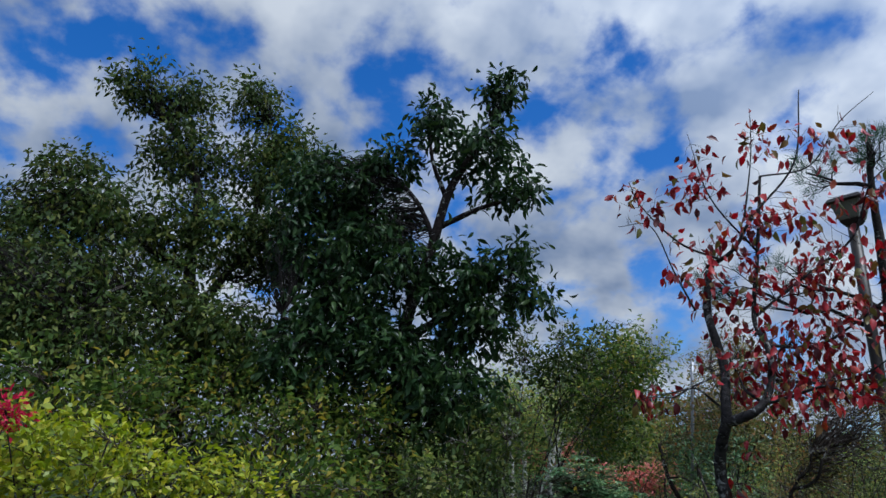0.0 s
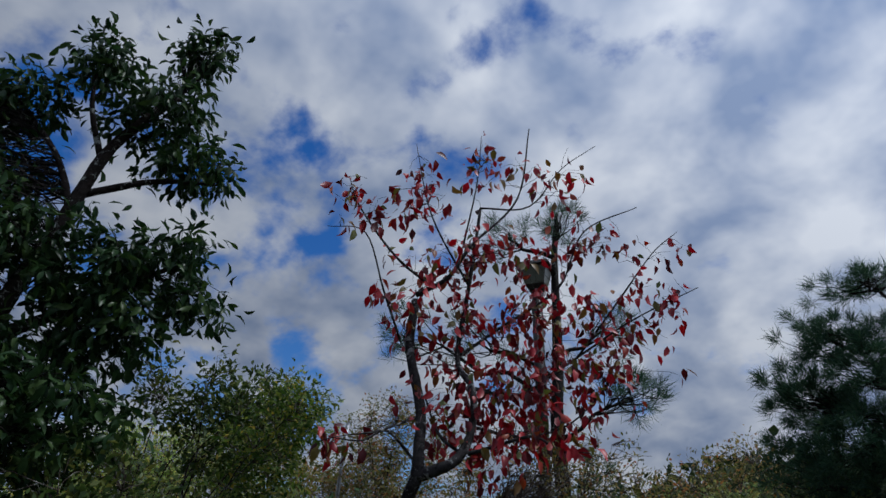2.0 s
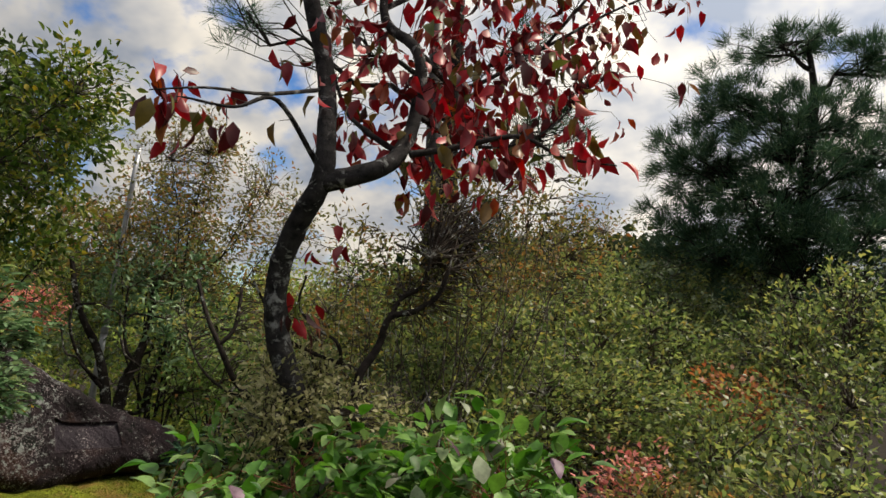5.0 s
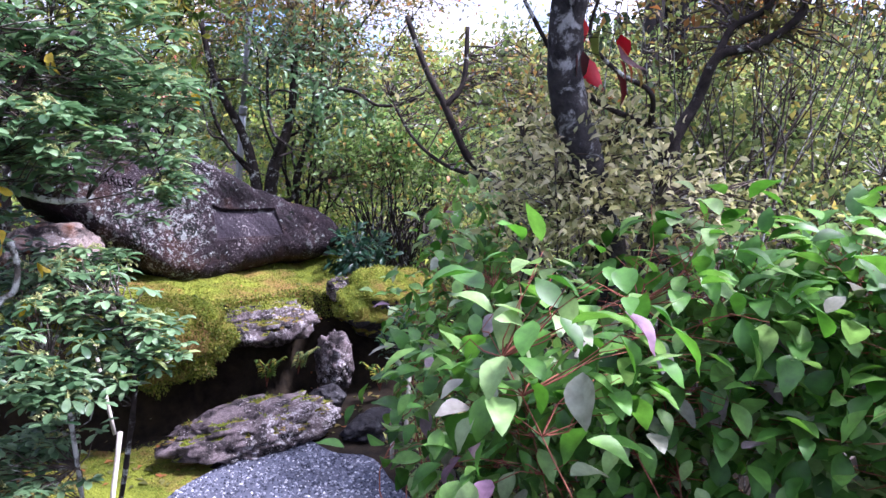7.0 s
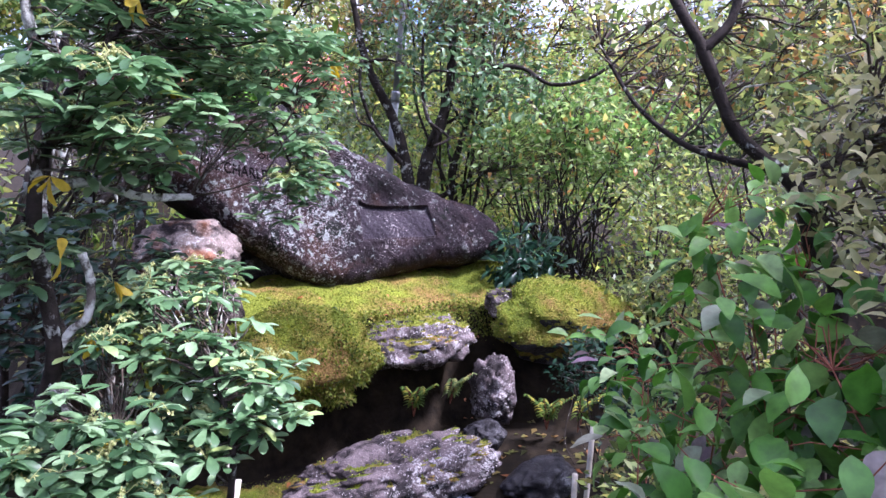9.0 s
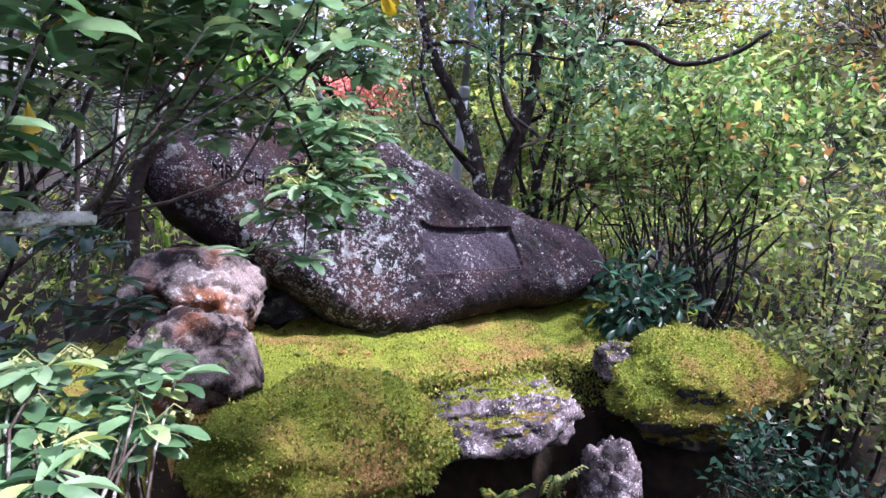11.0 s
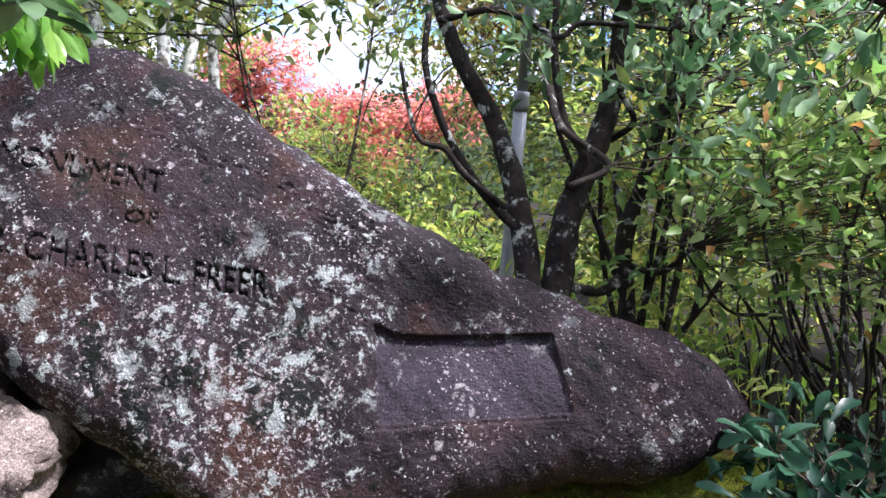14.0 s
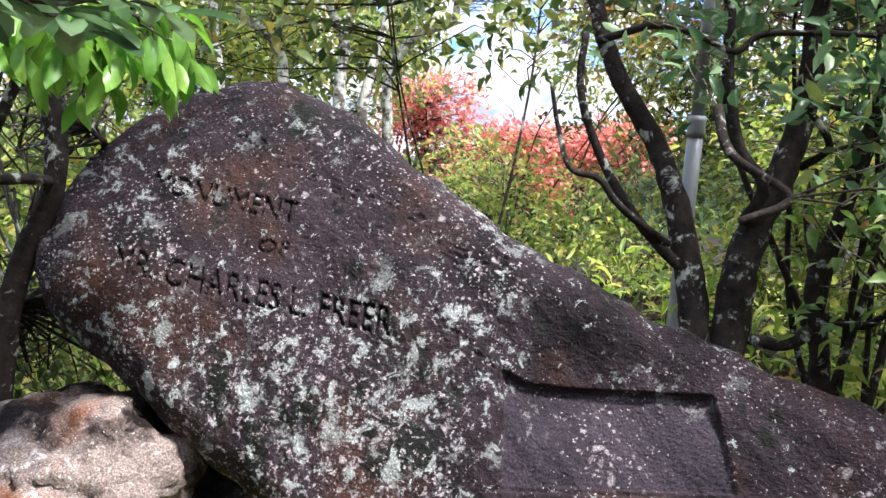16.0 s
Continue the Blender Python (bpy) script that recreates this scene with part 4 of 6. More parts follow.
# ---- the red-leaved tree ----
def red_tree():
    FORK, STUB = (-0.28, 2.36, 2.13), (-0.40, 2.54, 3.29)

    def toward(k, off):
        return tuple(np.array(FORK) * (1 - k) + np.array(STUB) * k + np.array((off, off, 0)))

    limbs = []
    limbs += [
        ([(-0.28, 2.66, -0.15), (-0.29, 2.66, 0.6), (-0.32, 2.66, 1.15), (-0.39, 2.62, 1.42), (-0.45, 2.58, 1.62), (-0.45, 2.52, 1.82), (-0.37, 2.43, 2.0), FORK, (-0.27, 2.36, 2.28), toward(0.35, 0.02), toward(0.7, -0.03), STUB], 0.052, 0.028),
        ([(-0.28, 2.36, 2.13), (-0.10, 2.36, 2.18), (-0.03, 2.41, 2.25), (0.02, 2.46, 2.41), (0.02, 2.46, 2.64), (-0.14, 2.64, 2.90), (-0.07, 2.67, 3.40), (0.01, 2.69, 4.00)], 0.036, 0.010),
        ([(0.01, 2.41, 2.25), (0.15, 2.46, 2.29), (0.38, 2.44, 2.33), (0.53, 2.41, 2.25), (0.70, 2.36, 2.21)], 0.014, 0.003),
        ([(-0.04, 2.41, 2.26), (-0.16, 2.45, 2.35), (-0.25, 2.54, 2.46), (-0.31, 2.53, 2.63)], 0.012, 0.006),
    ]
    limbs += [
        ([(-0.36, 2.45, 3.29), (-0.13, 2.44, 3.38), (0.02, 2.49, 3.62), (0.29, 2.66, 4.01), (0.39, 2.68, 4.59)], 0.018, 0.004),
        ([(-0.24, 2.40, 3.32), (-0.32, 2.03, 3.37), (-0.48, 1.83, 3.64), (-0.55, 1.79, 3.85)], 0.010, 0.003),
        ([(-0.36, 2.23, 2.91), (-0.42, 2.09, 3.19), (-0.49, 1.94, 3.52), (-0.69, 1.82, 3.54)], 0.008, 0.002),
        ([toward(0.3, 0.0), (-0.41, 2.10, 2.34), (-0.52, 1.93, 2.29), (-0.64, 1.85, 2.25)], 0.008, 0.002),
    ]
    limbs += [
        ([(-0.07, 2.67, 3.40), (-0.20, 2.30, 3.77), (-0.31, 2.25, 4.34)], 0.009, 0.002),
        ([(-0.14, 2.64, 2.90), (0.11, 2.83, 3.15), (0.47, 3.00, 3.45), (0.67, 3.02, 3.86), (1.05, 3.04, 4.00)], 0.013, 0.003),
        ([(0.02, 2.46, 2.64), (0.18, 2.95, 2.71), (0.53, 3.21, 3.01), (0.91, 3.24, 3.24), (1.37, 3.23, 3.42)], 0.014, 0.003),
        ([(0.53, 3.21, 3.01), (0.84, 3.24, 3.40), (1.10, 3.24, 3.72), (1.29, 3.23, 3.86)], 0.009, 0.002),
    ]
    limbs += [
        ([(0.02, 2.46, 2.41), (0.22, 2.85, 2.42), (0.50, 3.00, 2.52), (0.78, 3.13, 2.83)], 0.012, 0.003),
        ([(0.01, 2.69, 4.00), (0.34, 2.78, 4.00), (0.58, 2.81, 4.28), (0.83, 2.84, 4.44)], 0.007, 0.002),
        ([(-0.04, 2.47, 3.61), (0.05, 2.50, 4.10), (0.08, 2.51, 4.49)], 0.007, 0.002),
        ([(-0.31, 2.43, 2.21), (-0.40, 2.21, 2.36), (-0.49, 2.08, 2.29), (-0.63, 2.03, 2.30)], 0.010, 0.003),
    ]
    blobs = [((-0.50, 1.82, 3.63), 0.22), ((-0.28, 2.27, 3.98), 0.28), ((0.08, 2.50, 4.15), 0.26), ((0.56, 2.71, 4.15), 0.22), ((-0.37, 2.12, 3.26), 0.24), ((-0.06, 2.57, 3.60), 0.34), ((0.24, 2.75, 3.44), 0.42), ((0.75, 3.03, 3.82), 0.26), ((-0.27, 2.60, 3.05), 0.34), ((0.06, 2.81, 2.93), 0.42), ((0.47, 3.10, 3.15), 0.42), ((0.95, 3.24, 3.20), 0.34), ((-0.26, 2.49, 2.53), 0.26)]
    blobs += [((0.01, 2.69, 2.44), 0.42), ((0.34, 2.98, 2.65), 0.42), ((0.68, 3.13, 2.87), 0.32), ((-0.33, 2.56, 1.72), 0.03), ((-0.57, 1.90, 2.27), 0.12), ((1.21, 3.24, 3.67), 0.16), ((-0.57, 2.11, 2.30), 0.16), ((0.38, 2.44, 2.39), 0.22), ((0.60, 2.39, 2.23), 0.12), ((0.21, 2.46, 2.25), 0.16), ((0.10, 2.51, 2.47), 0.18)]
    plant("red_leaved_tree", (-0.40, 2.62, -0.12), "slender dogwood with sparse drooping red leaves and a forked black trunk", "tree", limbs, blobs, L_RED, 0.082, 2.4, 1.85,
          clump=0.08, width=0.55, shape=BROAD, bark=TRUNK_BARK, twig=DARK_BARK, droop=1.1, flat=0.15, shell=0.1, twig_r=0.0025, outward=0.3)


red_tree()


# ---- tall trees behind ----
plant("evergreen_oak", (-2.80, 1.62, -0.12), "tall dark evergreen tree with whorled glossy leaves", "tree",
      [([(-2.80, 1.62, -0.2), (-2.85, 1.5, 1.0), (-2.76, 1.33, 1.66), (-2.74, 1.36, 2.91), (-2.52, 1.48, 3.75), (-2.38, 1.58, 4.36), (-2.10, 1.82, 4.94)], 0.085, 0.03),
       ([(-2.73, 1.36, 2.81), (-2.80, 1.08, 2.93), (-2.97, 0.82, 3.06)], 0.04, 0.015),
       ([(-2.71, 1.39, 2.91), (-2.39, 1.64, 3.16), (-1.99, 1.95, 3.51)], 0.045, 0.015),
       ([(-2.50, 1.50, 3.80), (-2.61, 1.36, 4.19), (-2.86, 1.18, 4.57)], 0.03, 0.012),
       ([(-2.48, 1.54, 3.97), (-2.13, 1.79, 4.14), (-1.84, 2.09, 4.23)], 0.03, 0.01),
       ([(-2.45, 1.57, 4.26), (-2.46, 1.39, 4.62), (-2.49, 1.36, 5.11)], 0.025, 0.01),
       ([(-2.76, 1.33, 2.41), (-2.90, 0.93, 2.67), (-3.19, 0.39, 3.02)], 0.04, 0.015)],
      [((-2.03, 1.90, 5.38), (0.26, 0.26, 0.22)), ((-2.47, 1.38, 5.05), (0.26, 0.26, 0.25)), ((-2.17, 1.75, 4.73), (0.42, 0.42, 0.25)), ((-1.95, 1.98, 4.29), (0.32, 0.32, 0.2)), ((-2.86, 1.18, 4.64), (0.3, 0.3, 0.2)),
       ((-3.15, 1.10, 4.04), (0.5, 0.5, 0.45)), ((-2.06, 1.87, 3.57), (0.38, 0.38, 0.2)), ((-2.32, 1.57, 3.40), (0.45, 0.45, 0.3)), ((-1.81, 2.12, 3.25), (0.22, 0.22, 0.15)), ((-3.05, 0.87, 3.08), (0.55, 0.5, 0.4)),
       ((-2.19, 1.73, 2.99), (0.42, 0.4, 0.25)), ((-2.60, 1.20, 2.67), (0.55, 0.5, 0.4)), ((-3.53, 0.83, 3.90), (0.5, 0.5, 0.5)), ((-3.04, 0.47, 2.62), (0.45, 0.45, 0.4)), ((-2.15, 1.47, 2.37), (0.5, 0.5, 0.4)), ((-3.35, 0.75, 4.40), (0.5, 0.5, 0.4)), ((-2.95, 1.00, 3.60), (0.5, 0.5, 0.4))],
      L_OAK, 0.105, 9, 14.0, clump=0.11, width=0.42, shape=LONG, flat=0.5, twig=DARK_BARK, droop=0.55, outward=0.3)

plant("broadleaf_tree", (-4.45, -0.1, 0.1), "large dark broadleaf tree with fine twigs against the sky", "tree",
      [([(-4.45, -0.1, -0.2), (-4.4, -0.1, 1.5), (-4.29, 0.09, 2.71), (-4.35, -0.07, 3.47), (-4.46, -0.10, 4.52), (-4.66, -0.43, 5.20)], 0.10, 0.03),
       ([(-4.30, 0.07, 2.82), (-4.09, -0.61, 3.24), (-3.99, -1.11, 2.87)], 0.05, 0.015), ([(-4.32, 0.00, 3.14), (-4.27, 0.43, 4.05), (-4.33, 0.54, 5.44)], 0.05, 0.015),
       ([(-4.35, -0.08, 3.58), (-4.74, -0.76, 3.98), (-4.83, -1.28, 4.39)], 0.045, 0.012), ([(-4.27, 0.43, 4.05), (-4.15, 0.95, 4.75)], 0.03, 0.012)],
      [((-4.74, -0.77, 5.58), (0.35, 0.35, 0.25)), ((-4.62, -0.27, 5.59), (0.3, 0.3, 0.25)), ((-4.41, 0.35, 5.65), (0.36, 0.36, 0.28)), ((-4.61, -0.23, 4.92), (0.5, 0.5, 0.4)), ((-4.16, 0.92, 5.02), (0.4, 0.4, 0.38)),
       ((-4.35, 0.49, 4.87), (0.5, 0.5, 0.4)), ((-4.91, -1.15, 4.34), (0.45, 0.45, 0.4)), ((-4.95, -1.46, 3.73), (0.5, 0.5, 0.5)), ((-4.51, -0.66, 3.94), (0.55, 0.55, 0.45)), ((-4.29, 0.09, 3.97), (0.55, 0.55, 0.45)),
       ((-4.40, -1.10, 3.25), (0.55, 0.55, 0.45)), ((-4.03, 0.72, 3.88), (0.5, 0.5, 0.45)), ((-4.02, -0.35, 3.02), (0.55, 0.55, 0.45)), ((-4.14, -1.37, 2.66), (0.5, 0.5, 0.5)), ((-3.61, 0.19, 2.85), (0.5, 0.5, 0.4)), ((-3.83, -0.83, 2.52), (0.5, 0.5, 0.4)), ((-4.68, -1.83, 3.25), (0.6, 0.6, 0.6))],
      L_FINE, 0.075, 10, 13.0, clump=0.15, width=0.45, twig=DARK_BARK, droop=0.5, outward=0.25)


def pine(name, at, label, trunk, tufts, needle, seed=0, tuft_n=46):
    """A pine: trunk, boughs, and tufts of needles."""
    root = empty(name, at, label, "pine tree")
    line = curve_through(trunk)
    b = Buf()
    tube(b, line, 0.09, 0.02, 10, 0.05)
    b.make("trunk", DARK_BARK, root)
    tw, cr = Buf(), Buf()
    for centre, radii, count in tufts:
        c = np.asarray(centre)
        start = line[np.argmin(np.linalg.norm(line - (c - np.array([0, 0, 0.3])), axis=1))]
        limb = wobbly(start, c, 7, 0.06, -0.04)
        tube(tw, limb, 0.025, 0.008, 6)
        for tip in c + ball(count, 0.2) * np.asarray(radii):
            s = limb[rng.integers(3, 7)]
            tube(tw, wobbly(s, tip, 4, 0.08), 0.007, 0.003, 4)
            way = unit(unit(tip - s) * 0.55 + rng.normal(0, 0.5, (tuft_n, 3)) + np.array([0, 0, 0.35]))
            leaves(cr, tip + rng.normal(0, 0.02, (tuft_n, 3)), way, needle * rng.uniform(0.7, 1.1, tuft_n), 0.035, SMALL, 0.2)
    tagged(tw.make("boughwork", DARK_BARK, root), kind="stuff")
    tagged(cr.make("foliage", L_PINE, root), kind="stuff")


pine("pine_tree", (0.12, 4.78, 0.2), "slim pine with open needle tufts behind the red-leaved tree", [(0.12, 4.78, 0.1), (0.10, 4.75, 1.5), (0.04, 4.73, 2.79), (0.07, 4.79, 3.57), (0.09, 4.80, 4.56), (0.14, 4.81, 5.06)],
     [((0.15, 4.81, 4.93), (0.28, 0.28, 0.22), 22), ((-0.42, 4.65, 4.83), (0.3, 0.3, 0.15), 14), ((0.68, 4.91, 3.14), (0.32, 0.32, 0.22), 26), ((0.53, 4.89, 3.79), (0.3, 0.3, 0.25), 12), ((-1.25, 4.20, 3.70), (0.25, 0.25, 0.2), 14), ((0.27, 4.79, 2.40), (0.25, 0.25, 0.2), 18), ((-0.65, 4.57, 3.69), (0.3, 0.3, 0.3), 12)], 0.15)
pine("pine_tree", (2.80, 6.32, 0.81), "large dark cloud-shaped pine standing among the shrubs", [(2.80, 6.32, 0.81), (3.00, 6.27, 1.95), (3.09, 6.25, 2.98), (3.22, 6.21, 3.89), (3.19, 6.21, 4.52)],
     [((2.97, 6.28, 4.49), (0.45, 0.45, 0.15), 36), ((3.67, 6.05, 4.24), (0.45, 0.45, 0.15), 30), ((2.58, 6.38, 3.96), (0.45, 0.45, 0.22), 44), ((3.24, 6.20, 3.70), (0.65, 0.65, 0.3), 60), ((2.19, 6.45, 3.37), (0.5, 0.5, 0.28), 50), ((2.91, 6.30, 3.10), (0.9, 0.9, 0.4), 90), ((3.76, 6.01, 3.35), (0.5, 0.5, 0.2), 36), ((3.91, 5.95, 2.91), (0.55, 0.55, 0.3), 44),
      ((3.47, 6.12, 2.63), (0.8, 0.8, 0.35), 60), ((2.33, 6.42, 2.57), (0.7, 0.7, 0.35), 60), ((2.83, 6.02, 3.54), (0.7, 0.7, 0.4), 40), ((2.68, 6.10, 2.72), (0.8, 0.8, 0.5), 60), ((3.10, 5.89, 2.24), (0.8, 0.8, 0.5), 50), ((4.11, 5.86, 2.44), (0.6, 0.6, 0.3), 40)], 0.17, tuft_n=95)

# ---- the tree behind the monument ----
plant("multi_stem_tree", (-2.74, 5.85, 0.5), "lichened evergreen tree with several bent stems behind the monument", "tree",
      [([(-2.74, 5.85, 0.4), (-2.74, 5.83, 0.95), (-2.78, 5.88, 1.13), (-2.84, 5.89, 1.39), (-2.93, 5.90, 1.59), (-3.01, 5.83, 1.78), (-3.10, 5.83, 1.99), (-3.18, 5.83, 2.33)], 0.048, 0.02),
       ([(-2.70, 5.85, 0.75), (-2.69, 5.93, 1.10), (-2.66, 5.94, 1.29), (-2.62, 6.02, 1.48), (-2.59, 6.09, 1.67), (-2.57, 6.10, 1.86), (-2.56, 6.10, 2.16)], 0.055, 0.024),
       ([(-2.80, 5.88, 1.22), (-2.86, 5.82, 1.30), (-2.94, 5.76, 1.43), (-3.01, 5.71, 1.60), (-3.04, 5.68, 1.76), (-3.03, 5.69, 1.91)], 0.020, 0.010),
       ([(-2.84, 5.84, 1.30), (-2.88, 5.68, 1.40), (-2.93, 5.64, 1.48), (-2.99, 5.59, 1.51), (-3.02, 5.57, 1.62), (-3.03, 5.55, 1.74)], 0.013, 0.006)] + [
       ([(-2.61, 6.03, 1.42), (-2.64, 5.90, 1.37), (-2.58, 5.87, 1.46), (-2.63, 5.84, 1.56), (-2.66, 5.83, 1.73), (-2.66, 5.83, 1.92), (-2.66, 5.83, 2.06)], 0.020, 0.010),
       ([(-3.07, 5.79, 1.91), (-2.88, 5.81, 1.92), (-2.73, 5.79, 1.86), (-2.65, 5.83, 1.81), (-2.60, 5.87, 1.85), (-2.48, 5.92, 1.84), (-2.36, 5.97, 1.82)], 0.012, 0.007),
       ([(-2.14, 5.69, 1.85), (-1.93, 5.64, 1.83), (-1.77, 5.67, 1.74), (-1.56, 5.69, 1.77), (-1.41, 5.70, 1.86)], 0.016, 0.009),
       ([(-2.59, 6.09, 1.52), (-2.49, 6.03, 1.57), (-2.51, 5.96, 1.67), (-2.35, 5.98, 1.62)], 0.012, 0.006),
       ([(-2.52, 5.54, 1.62), (-2.44, 5.46, 1.51), (-2.34, 5.51, 1.42), (-2.40, 5.43, 1.37)], 0.012, 0.008)],
      [((-2.32, 5.73, 1.87), (0.3, 0.3, 0.2)), ((-2.00, 5.72, 1.65), (0.25, 0.25, 0.22)), ((-2.48, 5.92, 1.73), (0.18, 0.18, 0.12)), ((-2.75, 5.89, 1.81), (0.14, 0.14, 0.1)), ((-2.61, 6.20, 2.13), (0.4, 0.4, 0.3)),
       ((-2.34, 5.87, 1.62), (0.15, 0.15, 0.15)), ((-2.72, 5.88, 1.91), (0.25, 0.25, 0.2)), ((-2.35, 6.01, 2.28), (0.4, 0.4, 0.3)), ((-2.96, 6.04, 2.27), (0.45, 0.4, 0.3)), ((-2.23, 6.33, 1.87), (0.4, 0.4, 0.3))],
      L_RHODO, 0.07, 6, 2.2, clump=0.09, width=0.42, shape=LONG, flat=0.4)
plant("leaning_tree", (-2.58, 6.21, 0.76), "slim lichened tree beside the multi-stemmed one", "tree",
      [([(-2.58, 6.21, 0.71), (-2.57, 6.21, 0.96), (-2.59, 6.20, 1.19), (-2.54, 6.22, 1.36), (-2.49, 6.24, 1.58), (-2.43, 6.26, 1.83)], 0.032, 0.014),
       ([(-2.59, 6.20, 1.05), (-2.62, 6.08, 1.02), (-2.68, 5.99, 1.04)], 0.022, 0.016), ([(-2.58, 6.21, 1.10), (-2.44, 6.16, 1.09), (-2.32, 6.09, 1.18)], 0.014, 0.008),
       ([(-2.58, 6.21, 1.20), (-2.65, 6.28, 1.39), (-2.68, 6.38, 1.53)], 0.02, 0.012)],
      [((-2.45, 6.26, 1.47), (0.25, 0.25, 0.2)), ((-2.14, 6.10, 1.31), (0.25, 0.25, 0.3)), ((-1.86, 6.06, 1.42), (0.35, 0.35, 0.25)), ((-1.57, 5.99, 1.56), (0.4, 0.4, 0.3)), ((-1.35, 5.90, 1.32), (0.3, 0.3, 0.3))],
      L_THIN, 0.06, 8, 1.6, clump=0.12, width=0.5, shape=BROAD, twig_r=0.0018)

# many thin stems beside the monument
shrub("thin_stem_shrub", (-1.61, 5.94, 0.51), "shrub of many thin straight stems with small olive leaves", [((-1.85, 6.06, 1.25), 0.28), ((-1.56, 5.99, 1.36), 0.32), ((-1.36, 5.90, 1.40), 0.28), ((-1.73, 6.08, 1.57), 0.3)],
      L_THIN, 0.055, 4, 1.5, stems=18, stem_r=0.009, width=0.5, shape=BROAD, clump=0.10)
shrub("thin_stem_shrub", (-1.88, 6.43, 0.53), "shrub of many thin dark stems with olive leaves", [((-2.26, 6.22, 1.29), 0.36), ((-1.85, 6.44, 1.53), 0.4), ((-1.46, 6.51, 1.38), 0.35)],
      L_THIN, 0.055, 5, 1.8, stems=16, stem_r=0.010, shape=BROAD)
shrub("low_evergreen_shrub", (-1.89, 5.60, 0.56), "low dark blue-green evergreen shrub at the stone's end", [((-1.88, 5.57, 0.72), (0.20, 0.20, 0.15)), ((-1.84, 5.53, 0.62), (0.16, 0.16, 0.10))], L_DARK, 0.08, 6, 12, stems=6, stem_r=0.008, width=0.42, shape=WHORL, droop=0.3, flat=0.7, clump=0.07)

# ---- the broad-leaved bush by the path ----
shrub("broad_leaved_bush", (0.02, 1.95, -0.12), "dense bush of broad pointed green leaves, some mottled purple", [
    ((-0.63, 2.39, 0.88), (0.22, 0.22, 0.20)), ((-0.42, 2.40, 1.00), (0.25, 0.25, 0.24)), ((-0.19, 2.35, 1.06), (0.25, 0.25, 0.26)), ((0.03, 2.33, 1.06), (0.25, 0.25, 0.26)),
    ((-0.35, 2.35, 0.75), (0.25, 0.25, 0.2)), ((-0.01, 2.29, 0.81), (0.28, 0.25, 0.2)), ((0.17, 2.34, 1.16), (0.25, 0.25, 0.25)), ((0.29, 2.22, 1.04), (0.3, 0.3, 0.3)),
    ((0.31, 1.94, 1.24), (0.25, 0.25, 0.2)), ((-0.45, 1.94, 1.18), (0.14, 0.14, 0.14)), ((-0.57, 2.65, 1.09), (0.14, 0.14, 0.12))],
    L_BUSH, 0.070, 3.6, 10.5, stems=14, stem_r=0.004, category="bush", clump=0.08, width=0.60, shape=FINE, bark=RED_STEM, twig=RED_STEM, droop=0.35, flat=0.82, shell=0.6, twig_r=0.002)
shrub("broad_leaved_bush", (-0.62, 2.45, -0.12), "bush of broad green leaves on upright red stems", [
    ((-0.73, 2.71, 1.08), (0.13, 0.13, 0.16)), ((-0.71, 2.86, 1.25), (0.12, 0.12, 0.16)), ((-0.93, 3.15, 0.92), (0.12, 0.12, 0.1)), ((-0.61, 2.70, 0.98), (0.11, 0.11, 0.12)), ((-0.80, 2.86, 0.83), (0.14, 0.14, 0.12))],
    L_BUSH, 0.058, 3.0, 6.0, stems=12, stem_r=0.004, category="bush", clump=0.08, width=0.56, shape=FINE, bark=RED_STEM, twig=RED_STEM, droop=0.4, flat=0.8, shell=0.4, twig_r=0.002)

# ---- the whorled evergreen by the path ----


def spray(buf, tip, size):
    """Three bud-set stalks that arch out of a whorl."""
    for _ in range(3):
        way = unit(np.array([*rng.normal(0, 0.8, 2), 0.5]))
        end = tip + way * size * 0.9
        line = np.array([tip, tip + way * size * 0.5 + np.array([0, 0, 0.012]), end - np.array([0, 0, 0.012])])
        many_tubes(buf, line[None], np.array([0.0012]), 0.0008)
        k = rng.uniform(0.3, 1, (14, 1))
        seat = line[0] * (1 - k) ** 2 + 2 * line[1] * k * (1 - k) + line[2] * k**2
        leaves(buf, seat, rng.normal(0, 1, (14, 3)), 0.008, 0.7, SMALL, 0.3)


